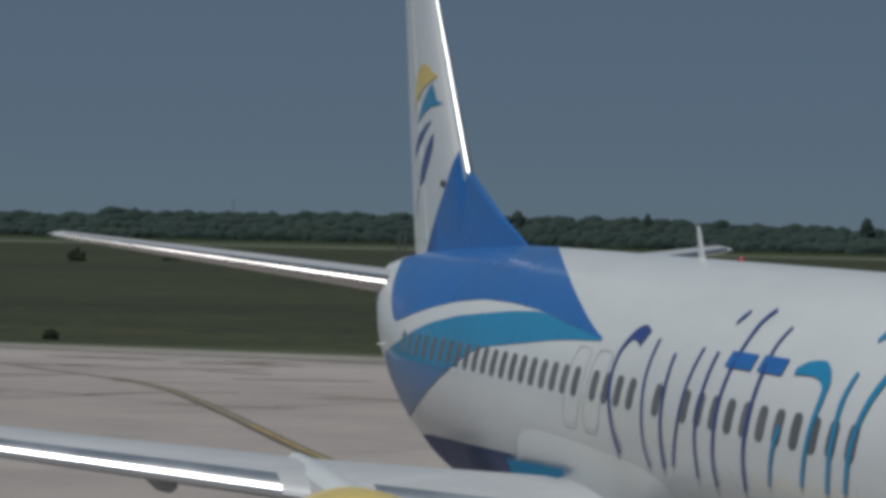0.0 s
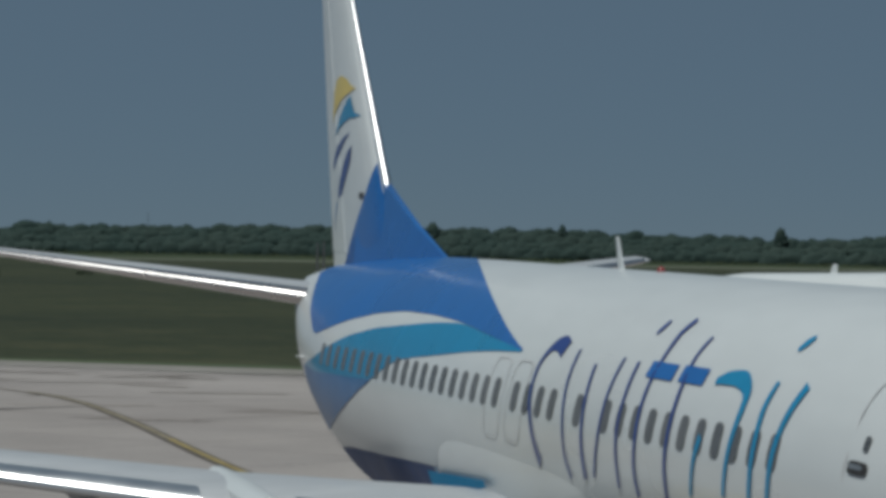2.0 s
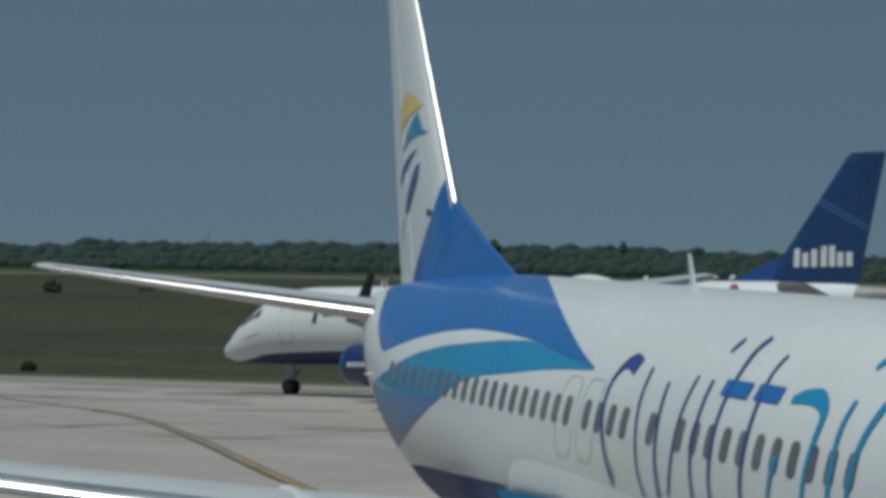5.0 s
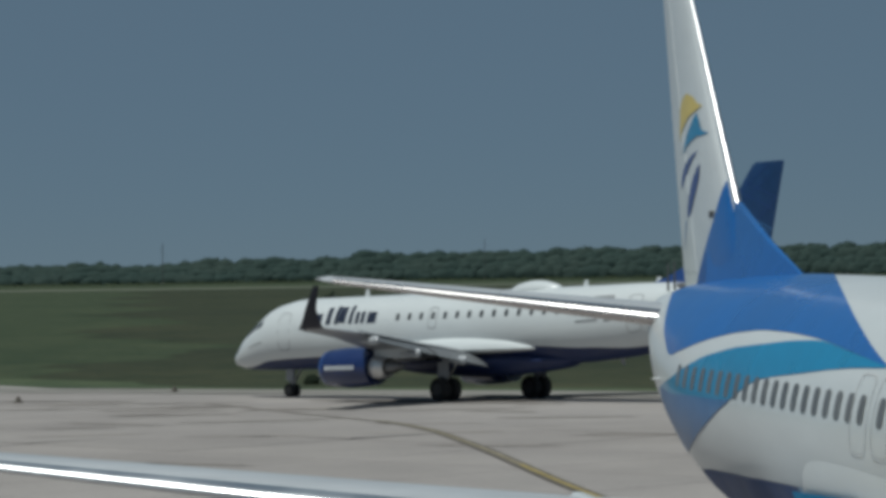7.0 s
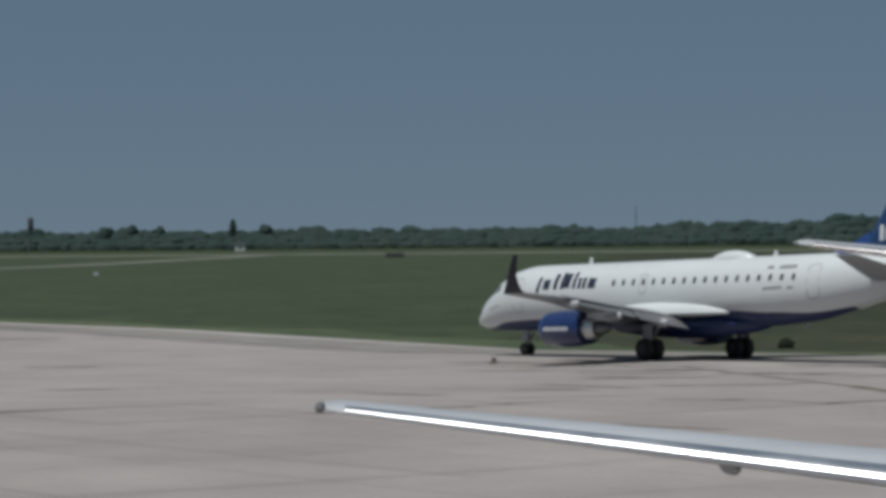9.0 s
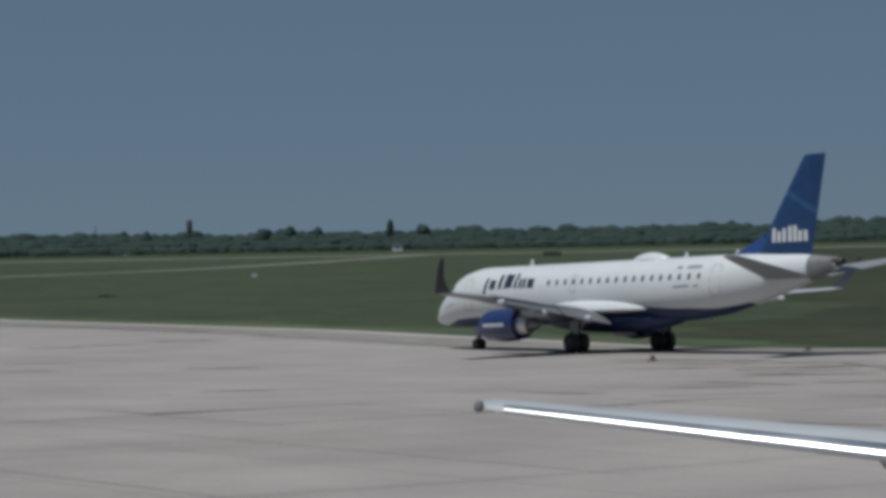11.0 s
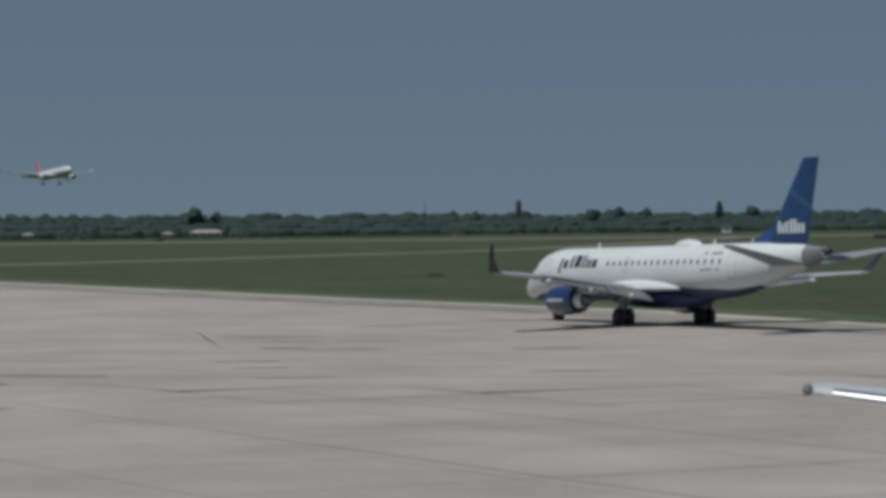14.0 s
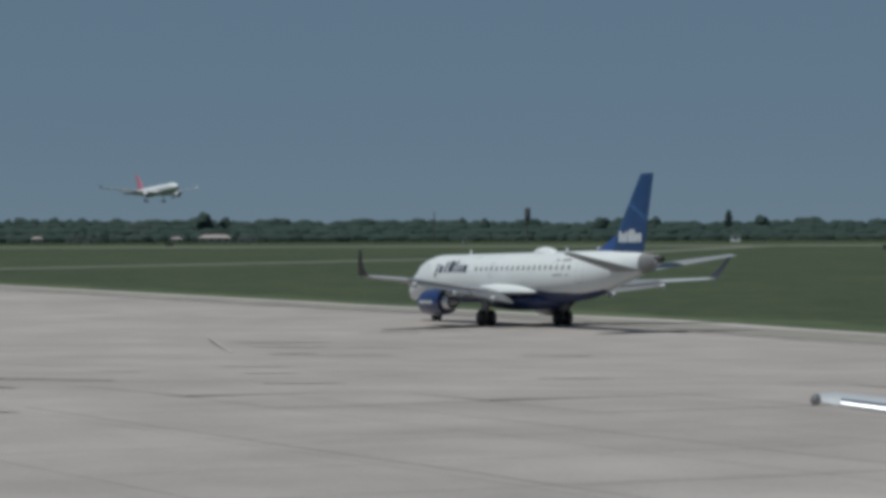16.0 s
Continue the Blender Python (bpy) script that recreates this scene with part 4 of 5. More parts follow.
    for i in range(17):
        t = i / 16
        k = math.sin(math.pi * t) ** 0.5 if 0 < t < 1 else 0.0
        rings.append([(11.4 + 12.0 * t, (0.3 + 1.12 * k) * math.sin(q), 1.78 + (0.1 + (0.3 if math.cos(q) > 0 else 0.62) * k) * math.cos(q)) for q in [2 * math.pi * j / 24 for j in range(24)]])
    add("belly_fairing", loft(rings), BELLYNAVY, "navy blue belly fairing")
    fin = add("fin", flat_foil(E_FIN, 0, 1, upright), FINBLUE, "navy blue tail fin with pale crossing lines")
    part("dorsal_fin", loft([[(27.5, 0.02, 4.92), (27.5, -0.02, 4.92), (27.5, -0.02, 4.97), (27.5, 0.02, 4.97)], [(28.4, 0.12, 4.9), (28.4, -0.12, 4.9), (28.4, -0.03, 5.22), (28.4, 0.03, 5.22)], [(30.2, 0.18, 4.9), (30.2, -0.18, 4.9), (30.2, -0.05, 5.95), (30.2, 0.05, 5.95)]]), MIDBLUE, fin, "blue dorsal fin")
    tail_marks(fin)
    # dome on the crown
    add("antenna_dome", loft([[(19.0 + 3.2 * t, (0.05 + 0.5 * math.sin(math.pi * t) ** 0.6) * math.sin(a), 4.95 + (0.02 + 0.40 * math.sin(math.pi * t) ** 0.7) * max(math.cos(a), -0.2)) for a in [2 * math.pi * j / 16 for j in range(16)]] for t in [0.001 + 0.998 * i / 14 for i in range(15)]]), WHITE, "white rounded antenna dome")
    for x, h in ((9.2, 0.38), (23.4, 0.3), (27.7, 0.28)):
        add("aerial", flat_foil([(4.97, x, 0, 0.36, 0.14), (4.97 + h, x + 0.14, 0, 0.2, 0.1)], 0, 1, upright), WHITE)
    part("tail_section", body.patch(33.9, 35.75, lambda x: -math.pi, lambda x: math.pi, 10, 28, 0.006), TAILGREY, fus, "bare grey metal tail section")
    add("tail_cone", lathe([(35.6, 0.26), (36.0, 0.22), (36.24, 0.15), (36.0, 0.1)], "x", 16, (0, 0, 4.36)), DARKMETAL, "dark exhaust at the tail")
    for sg in (-1, 1):
        for i in range(18):
            x = 12.93 + 0.785 * i
            part("cabin_window", body.rounded_pane(x, phi_at(body, x, 3.93), 0.23, 0.33, sg, 0.010, 12), PANE, fus)
        for x, z, w, h in ((4.95, 3.45, 0.86, 1.85), (27.55, 3.72, 0.8, 1.85), (15.28, 3.85, 0.56, 0.98)):
            part("cabin_door", body.outline(x, phi_at(body, x, z), w, h, sg, 0.03), SEAM_DARK, fus, "door outlined by a grey seam")
        for x, z, w, h in ((1.75, 3.42, 0.42, 0.4), (2.25, 3.66, 0.5, 0.44), (2.85, 3.82, 0.5, 0.42)):
            part("cockpit_window", body.rounded_pane(x, phi_at(body, x, z), w, h, sg, 0.012, 12, 6.0), PANE, fus, "dark cockpit window")
        for x, z, w, h in ((24.5, 4.42, 0.42, 0.2), (25.7, 4.42, 1.2, 0.22), (24.9, 3.42, 1.3, 0.1), (26.1, 3.42, 0.4, 0.1), (2.6, 2.85, 1.2, 0.05)):
            part("writing_bar", body.rounded_pane(x, phi_at(body, x, z), w, h, sg, 0.010, 12, 8.0), SEAM_DARK, fus, "small grey bar of writing")
        fuselage_marks(body, fus, sg)
    wheels = []
    for at, r, w, sp, top, name in (((3.97, 0, 0), 0.33, 0.22, 0.2, 1.75, "nose_gear"), ((O, -2.97, 0), 0.54, 0.44, 0.36, 1.95, "main_gear"), ((O, 2.97, 0), 0.54, 0.44, 0.36, 1.95, "main_gear")):
        leg, ws = gear(base, at, r, w, sp, top, name)
        shift(leg)
        wheels += [(o, r) for o in ws]
        bm = box_bm(0.7 if name == "main_gear" else 0.5, 0.05, 0.75, (at[0] + 0.1, at[1] + (0.25 if at[1] > 0 else -0.25), r + 0.85), 0.015)
        part("gear_door", bm, FAIRING, leg)
    add("drain_mast", flat_foil([(1.45, 25.75, 0, 0.16, 0.2), (1.85, 25.5, 0, 0.34, 0.2)], 0, 1, upright), FAIRING, "small drain mast under the belly")
    # it stands a degree nose-down on its gear
    stance = Matrix.Identity(4)
    stance[2][0], stance[2][3] = 0.0185, -0.0185 * O
    legs = [o for o in base.children if o.name.split(".")[0] in ("nose_gear", "main_gear")]
    for o in base.children:
        if o not in legs:
            for p in (o, *o.children_recursive):
                p.data.transform(stance)
    return base, wheels


def fuselage_marks(body, fus, sg):
    """Plain dark shapes along the forward fuselage, where the maker of the flight has its mark."""
    for x0, x1, z0, z1, w in ((5.95, 5.8, 4.35, 3.4, 0.10), (6.55, 6.55, 4.22, 3.7, 0.22), (7.3, 7.3, 4.5, 3.7, 0.13), (7.85, 7.85, 4.55, 3.7, 0.1), (8.25, 8.25, 4.5, 3.75, 0.2), (8.85, 8.85, 4.55, 3.7, 0.1), (9.3, 9.3, 4.25, 3.7, 0.1), (9.68, 9.68, 4.25, 3.7, 0.1), (10.3, 10.3, 4.22, 3.7, 0.24)):
        part("mark", body.stroke([(x0 + 0.85, phi_at(body, x0, z0)), ((x0 + x1) / 2 + 0.85, phi_at(body, x0, (z0 + z1) / 2)), (x1 + 0.85, phi_at(body, x1, z1))], [1.25 * w] * 3, sg, 0.012, 4), CHARCOAL, fus, "charcoal painted block")


E_FIN = [(4.7, 29.32, 0, 4.5, 0.10), (9.78, 33.25, 0, 1.72, 0.09), (9.9, 33.45, 0, 1.5, 0.05)]


def tail_marks(fin):
    """Pale crossing lines and a row of white bars on the fin."""
    def inside(x, z):
        t = (z - E_FIN[0][0]) / (E_FIN[1][0] - E_FIN[0][0])
        lead = E_FIN[0][1] + (E_FIN[1][1] - E_FIN[0][1]) * t
        return 0 < t < 1 and lead + 0.06 < x < lead + E_FIN[0][3] + (E_FIN[1][3] - E_FIN[0][3]) * t - 0.06

    def bar(x0, z0, x1, z1, w, sg, material, label=""):
        on = [(x0 + (x1 - x0) * i / 60, z0 + (z1 - z0) * i / 60) for i in range(61)]
        on = [p for p in on if inside(*p)]
        (x0, z0), (x1, z1) = on[0], on[-1]
        bm = bmesh.new()
        dx, dz = x1 - x0, z1 - z0
        l = math.hypot(dx, dz)
        nx, nz = -dz / l * w / 2, dx / l * w / 2
        prev = None
        for i in range(9):
            t = i / 8
            pair = []
            for s in (-1, 1):
                x, z = x0 + dx * t + nx * s, z0 + dz * t + nz * s
                pair.append(bm.verts.new((x, sg * (fin_half(x, z, E_FIN) + 0.012), z)))
            if prev:
                bm.faces.new((prev[0], pair[0], pair[1], prev[1]))
            prev = pair
        part("fin_mark", bm, material, fin, label)
    for sg in (-1, 1):
        for z in (8.05, 8.23):
            bar(31.2, z + 0.35, 35.4, z - 1.75, 0.05, sg, STEEL, "thin pale blue crossing line")
        for x0, z0, x1, z1 in ((30.4, 6.5, 34.1, 9.2), (32.2, 6.2, 34.8, 8.6), (31.4, 7.7, 34.6, 10.1), (32.2, 9.4, 35.2, 8.1), (31.0, 7.4, 35.0, 5.6), (32.0, 9.0, 35.2, 7.5), (29.6, 6.0, 33.4, 5.0)):
            bar(x0, z0, x1, z1, 0.035, sg, MIDBLUE, "thin blue crossing line")
        for i, (x, h) in enumerate(((31.1, 0.85), (31.5, 0.65), (31.9, 0.8), (32.33, 0.95), (32.7, 0.95), (33.06, 0.65), (33.45, 0.65))):
            bar(x, 5.5, x, 5.5 + 0.86 * h, 0.27, sg, WHITE, "white painted bar")


TAXIING, TAXI_WHEELS = taxiing_airliner()


# ---------------------------------------------------------------- the airliner on its approach
def landing_airliner():
    body = Body([0, 1, 3, 6, 9, 40, 46, 52, 58.8], [0.2, 1.2, 2.2, 2.75, 2.82, 2.82, 2.8, 2.6, 2.0], [-0.4, -1.3, -2.2, -2.75, -2.82, -2.82, -2.0, -0.5, 1.3],
                [0.3, 1.3, 2.2, 2.75, 2.82, 2.82, 2.5, 1.6, 0.3], 1.0, 0.5)
    base = empty("landing_airliner")
    tagged(base, "white wide-body airliner with red tail and lowered gear, descending", "airliner")
    part("fuselage", body.skin(0, 58.8, 60, 28), WHITE, base, "white fuselage skin")
    st = [(0, 19, -1.6, 11.5, 0.13), (2.8, 20.5, -1.4, 10.2, 0.13), (9.5, 25.0, -0.6, 7.0, 0.12), (29.0, 37.2, 2.4, 2.6, 0.10), (30.1, 39.0, 4.2, 1.0, 0.08)]
    for sg, place in ((1, starboard), (-1, port)):
        part("wing", foil(st, 0, 1, place), WINGGREY, base, "pale grey wing with flaps lowered")
        part("flap", foil([(3.2, 27.5, -1.9, 3.6, 0.12), (18.0, 33.0, 0.2, 2.2, 0.10)], 0, 1, lambda x, s, h: place(x, s, h - 0.22 * (x - 28)), 0.0), WINGGREY, base)
        part("tailplane", foil([(0.5, 50.5, 1.2, 5.6, 0.1), (9.7, 56.6, 2.1, 2.0, 0.09)], 0, 1, place), WINGGREY, base)
        eng = nacelle(base, (19.0, sg * 9.4, -2.6), 6.2, 1.45, WHITE, "white engine cowl with a dark inlet")
        pylon(base, 20.5, 28.5, sg * 9.4, -1.9, -0.5, WHITE, 0.6)
        gear(base, (31.5, sg * 5.3, -6.3), 0.75, 0.5, 0.75, 5.0, "main_gear")
    gear(base, (6.8, 0, -6.0), 0.55, 0.35, 0.35, 4.2, "nose_gear")
    part("fin", flat_foil([(2.4, 46.0, 0, 8.2, 0.1), (11.2, 54.0, 0, 3.4, 0.09)], 0, 1, upright), RED, base, "red tail fin")
    return base


LANDING = landing_airliner()


# ---------------------------------------------------------------- far woods, buildings and posts
EYE = (-19.9, 12.9)


def far(az, dist):
    """A place on the airfield by its bearing from the stand, left of straight out, and its distance."""
    return EYE[0] + dist * math.cos(radians(az)), EYE[1] + dist * math.sin(radians(az))


def leaf_mat(name, a, b):
    """Leaves that let some of the light through."""
    m = ground_mat(name, [(a, b), ((0.8, 0.82, 0.8), W1)], [0.05, 0.6], 0.8, 0.0)
    n, link = m.node_tree.nodes, m.node_tree.links.new
    b, out = n["Principled BSDF"], n["Material Output"]
    thin, both = n.new("ShaderNodeBsdfTranslucent"), n.new("ShaderNodeMixShader")
    both.inputs[0].default_value = 0.5
    link(b.inputs["Base Color"].links[0].from_socket, thin.inputs["Color"])
    link(b.outputs[0], both.inputs[1])
    link(thin.outputs[0], both.inputs[2])
    link(both.outputs[0], out.inputs["Surface"])
    return m


# The blue haze of distance over the woods is mixed into this leaf green.
LEAF = leaf_mat("haze_blued_foliage", (0.055, 0.097, 0.088), (0.079, 0.120, 0.105))
BUSH_LEAF = leaf_mat("dark_bush_foliage", (0.075, 0.102, 0.068), (0.105, 0.132, 0.088))
BARK = mat("bark", (0.09, 0.07, 0.055), 0.9, var=0.2)
PLASTER = mat("weathered_white_plaster", (0.42, 0.41, 0.39), 0.8, var=0.08, coarse=0.3)
ROOF = mat("pale_roof_sheet", (0.30, 0.26, 0.25), 0.7, var=0.12)
SIGNWHITE = mat("white_painted_board", (0.75, 0.75, 0.73), 0.6, var=0.05)

ICO = bmesh.new()
bmesh.ops.create_icosphere(ICO, subdivisions=1, radius=1)
ICO_V = np.array([v.co[:] for v in ICO.verts])
ICO_F = np.array([[v.index for v in f.verts] for f in ICO.faces])
ICO.free()


def clumps(centres, radii, rng, flat=0.75, leaves=46):
    """Foliage: many small ragged clumps, each an uneven shell, and loose leaves round them."""
    vs, fs, off = [], [], 0
    for c, r in zip(centres, radii):
        v = ICO_V * (0.8 + rng.normal(0, 0.16, (len(ICO_V), 1))) * r
        v[:, 2] *= flat
        vs.append(v + c)
        fs.append(ICO_F + off)
        off += len(v)
        n = leaves
        d = rng.normal(0, 1, (n, 3))
        d /= np.linalg.norm(d, axis=1, keepdims=True)
        p = np.asarray(c) + d * r * rng.uniform(0.75, 1.25, (n, 1)) * (1, 1, flat)
        e = rng.normal(0, 0.17 * r, (n, 3, 3))
        vs.append((p[:, None] + e).reshape(-1, 3))
        fs.append(np.arange(n * 3).reshape(-1, 3) + off)
        off += n * 3
    return np.concatenate(vs), np.concatenate(fs)


def leafy(name, centres, radii, rng, material, parent=None, label=""):
    v, f = clumps(centres, radii, rng)
    me = bpy.data.meshes.new(name)
    me.from_pydata(v.tolist(), [], f.tolist())
    me.materials.append(material)
    ob = new(name, me)
    ob.parent = parent
    return tagged(ob, label)


def crown_height(az):
    """How high the woods stand, by bearing."""
    return float(np.interp(az, [-30, -21, -16, -11, -8, -4, 0, 5, 9, 14, 24], [13.4, 12.7, 14.2, 13.8, 12.4, 9.5, 8.6, 8.9, 9.6, 10.4, 11]))


def lumpy_crown(x, y, z, rx, ry, rz, seed, n=18, m=11):
    """One crown: an uneven dome of leafy lumps, its front towards the apron."""
    vs, fs = [], []
    for j in range(m + 1):
        e = math.pi * (j / m - 0.36) / 1.28
        for i in range(n):
            q = 2 * math.pi * i / n
            d = Vector((math.cos(e) * math.cos(q), math.cos(e) * math.sin(q), math.sin(e)))
            p = Vector((d.x * rx, d.y * ry, d.z * rz))
            k = 1 + 0.26 * noise.noise(p * 0.30 + Vector((seed, 0, 0))) + 0.12 * noise.noise(p * 0.9 + Vector((0, seed, 0)))
            vs.append((x + p.x * k, y + p.y * k, z + p.z * k))
    for j in range(m):
        for i in range(n):
            a, b = j * n + i, j * n + (i + 1) % n
            fs.append((a, b, b + n, a + n))
    return vs, fs


def woods():
    """A belt of broad crowns side by side, lower ones before higher ones, with loose leaves along them."""
    rng = np.random.default_rng(5)
    vs, fs = [], []
    for dist, tall, wide in ((1392, 0.42, 0.8), (1397, 0.62, 0.9), (1404, 0.84, 1.0), (1412, 1.0, 1.0)):
        s, end = math.radians(-30) * dist, math.radians(24) * dist
        while s < end:
            w = rng.uniform(7, 19) * wide
            az = math.degrees(s / dist)
            h = crown_height(az) * tall * rng.uniform(0.90, 1.06) * (1.10 if rng.uniform() < 0.08 else 1.0)
            x, y = far(az, dist)
            rz = h * 0.85 if tall < 0.5 else min(h * 0.5, 5.0) * rng.uniform(0.85, 1.1)
            v, f = lumpy_crown(x, y, ground_z(x) + h - rz, 3.4, w * 0.60, rz, rng.uniform(0, 900))
            k = len(vs)
            vs += v
            fs += [tuple(q + k for q in face) for face in f]
            skin = np.array(v)[rng.integers(40, len(v), 70)]
            leaf = (skin[:, None] + rng.normal(0, 0.30, (70, 3, 3))).reshape(-1, 3)
            k = len(vs)
            vs += leaf.tolist()
            fs += [(k + 3 * i, k + 3 * i + 1, k + 3 * i + 2) for i in range(70)]
            s += w * 0.62
    me = bpy.data.meshes.new("woods")
    me.from_pydata(vs, [], fs)
    me.polygons.foreach_set("use_smooth", [True] * len(me.polygons))
    me.materials.append(LEAF)
    tagged(new("woods", me), "dark green belt of distant trees along the horizon", "trees", "", "stuff")


def scrub():
    """Tall rough grass and low scrub beyond the runway, before the woods."""
    rng = np.random.default_rng(8)
    cs, rs = [], []
    for _ in range(5200):
        x, y = far(rng.uniform(-30, 24), rng.uniform(1334, 1346))
        r = rng.uniform(0.3, 0.75)
        cs.append((x, y, ground_z(x) + rng.uniform(0.1, 0.9) * rng.uniform(0.4, 1.0)))
        rs.append(r)
    v, f = clumps(cs, rs, rng, 0.6, 2)
    me = bpy.data.meshes.new("scrub")
    me.from_pydata(v.tolist(), [], f.tolist())
    me.polygons.foreach_set("use_smooth", [True] * len(me.polygons))
    me.materials.append(VERGE)
    tagged(new("scrub", me), "rough tall grass and low scrub before the woods", "scrub", "", "stuff")


scrub()
woods()


def single_tree(az, dist, h, w, seed):
    rng = np.random.default_rng(seed)
    x, y = far(az, dist)
    base = empty("tree", pose(x, y, ground_z(x)))
    tagged(base, "taller dark green tree above the distant woods", "tree", "tall trees")
    bm = bmesh.new()
    rings = []
    for i in range(5):
        t = i / 4
        rings.append([(0.35 * (1 - 0.7 * t) * math.cos(q) + 0.4 * math.sin(t * 3), 0.35 * (1 - 0.7 * t) * math.sin(q), h * 0.7 * t) for q in [2 * math.pi * k / 8 for k in range(8)]])
    bm.free()
    trunk = part("trunk", loft(rings), BARK, base)
    for k in range(4):
        q = k * 1.6
        part("limb", loft([[(0.12 * (1.2 - s) * math.cos(e) + s * 0.3 * w * math.cos(q), 0.12 * (1.2 - s) * math.sin(e) + s * 0.3 * w * math.sin(q), h * (0.35 + 0.35 * s)) for e in [2 * math.pi * j / 6 for j in range(6)]] for s in (0, 0.5, 1)]), BARK, trunk)
    vs, fs = [], []
    for i in range(6):
        q, d, up = rng.uniform(0, 2 * math.pi), w * 0.32, rng.uniform(0.5, 0.8)
        r = w * rng.uniform(0.16, 0.24)
        size = (0, 0, h * 0.60, w * 0.40, w * 0.46, h * 0.38) if i == 0 else (d * math.cos(q), d * math.sin(q), h * up, r, r, r * 0.8)
        v, f = lumpy_crown(*size, rng.uniform(0, 900), 16, 10)
        k = len(vs)
        vs += v
        fs += [tuple(i + k for i in face) for face in f]
        skin = np.array(v)[rng.integers(0, len(v), 60)]
        k = len(vs)
        vs += (skin[:, None] + rng.normal(0, 0.28, (60, 3, 3))).reshape(-1, 3).tolist()
        fs += [(k + 3 * i, k + 3 * i + 1, k + 3 * i + 2) for i in range(60)]
    me = bpy.data.meshes.new("crown")
    me.from_pydata(vs, [], fs)
    me.polygons.foreach_set("use_smooth", [True] * len(me.polygons))
    me.materials.append(LEAF)
    crown = new("crown", me)
    crown.parent = base
    tagged(crown, "uneven leafy crown")


for az, dist, h, w, seed in ((13.25, 1380, 14.0, 9, 1), (12.85, 1385, 11.2, 8, 2), (5.45, 1390, 11.8, 9, 3), (4.95, 1392, 11.0, 8, 4), (8.08, 1385, 10.6, 7, 5), (-21.4, 1380, 16.8, 7, 6), (3.6, 1385, 13.5, 4, 7), (16.0, 1390, 12, 9, 8), (3.0, 1388, 11.5, 9, 9), (5.95, 1385, 11.0, 10, 10), (-15.0, 1385, 16.5, 9, 11), (-17.4, 1385, 16, 7, 12)):
    single_tree(az, dist + 20, h, w * 0.85, seed)


def bush(az, dist, h, w, seed, label):
    rng = np.random.default_rng(seed)
    x, y = far(az, dist)
    cs, rs = [], []
    for i in range(70):
        q, d = rng.uniform(0, 2 * math.pi), w / 2 * math.sqrt(rng.uniform(0, 1))
        r = h * rng.uniform(0.09, 0.18)
        cs.append((x + d * math.cos(q), y + d * math.sin(q), ground_z(x) - 0.1 + rng.uniform(0.1, 0.82) * h * (1 - 0.5 * (2 * d / w) ** 2)))
        rs.append(r)
    tagged(leafy("bush", cs, rs, rng, BUSH_LEAF), label, "bush", "bushes on the airfield")


bush(-6.93, 578, 3.1, 3.4, 21, "round dark bush standing in the grass")
bush(-8.63, 612, 1.3, 3.6, 22, "low dark bush in the grass")
bush(-6.55, 182, 0.8, 0.9, 26, "small dark shrub in the rough grass")
bush(13.9, 1180, 1.6, 3.2, 23, "small dark bush beyond the taxiway")
bush(8.83, 390, 0.55, 2.6, 25, "very low dark tuft of weeds in the grass")


def house(az, dist, w, d, h, roof_h, windows, label, wall=PLASTER):
    x, y = far(az, dist)
    base = empty("house", Matrix.Translation((x, y, ground_z(x))) @ Matrix.Rotation(radians(az + 180), 4, "Z"))
    tagged(base, label, "house", "low houses beyond the runway")
    part("wall", box_bm(d, w, h, (0, 0, h / 2), 0.03), wall, base, "", False)
    if roof_h > 0.5:
        bm = loft([[(-d / 2 - 0.4, s * (w / 2 + 0.4), h), (d / 2 + 0.4, s * (w / 2 + 0.4), h), (d * 0.05, s * (w / 2 - d * 0.3), h + roof_h), (-d * 0.05, s * (w / 2 - d * 0.3), h + roof_h)] for s in (-1, 1)])
    else:
        bm = box_bm(d + 0.6, w + 0.6, 0.25, (0, 0, h + 0.125), 0.03)
    part("roof", bm, ROOF, base, "", False)
    for i in range(windows):
        yy = -w / 2 + w * (i + 0.5) / windows
        win = part("window", box_bm(0.08, 1.3, 1.1, (d / 2 + 0.02, yy, h * 0.55), 0.01), SIGNWHITE, base, "", False)
        part("pane", box_bm(0.04, 1.1, 0.9, (d / 2 + 0.07, yy, h * 0.55)), PANE, win, "", False)


house(13.05, 1352, 14, 8, 2.3, 1.3, 4, "long white house with a pale hipped roof")
house(12.45, 1352, 9, 6, 1.9, 0.2, 2, "low flat-roofed white outbuilding")
house(16.3, 1360, 5, 5, 2.2, 0.9, 2, "small white house with a pale roof")
house(15.5, 1365, 13, 5, 1.8, 0.2, 3, "long low white shed with a flat roof")
house(17.4, 1372, 8, 6, 2.6, 1.2, 2, "white house half hidden among trees")
house(13.75, 1354, 5, 5, 1.9, 0.8, 2, "small pale house at the wood edge")
house(3.47, 1275, 4.0, 3.5, 3.0, 0.2, 1, "white equipment hut with a flat roof", SIGNWHITE)
house(8.45, 1290, 1.8, 1.6, 2.0, 0.2, 1, "tiny white equipment hut", SIGNWHITE)


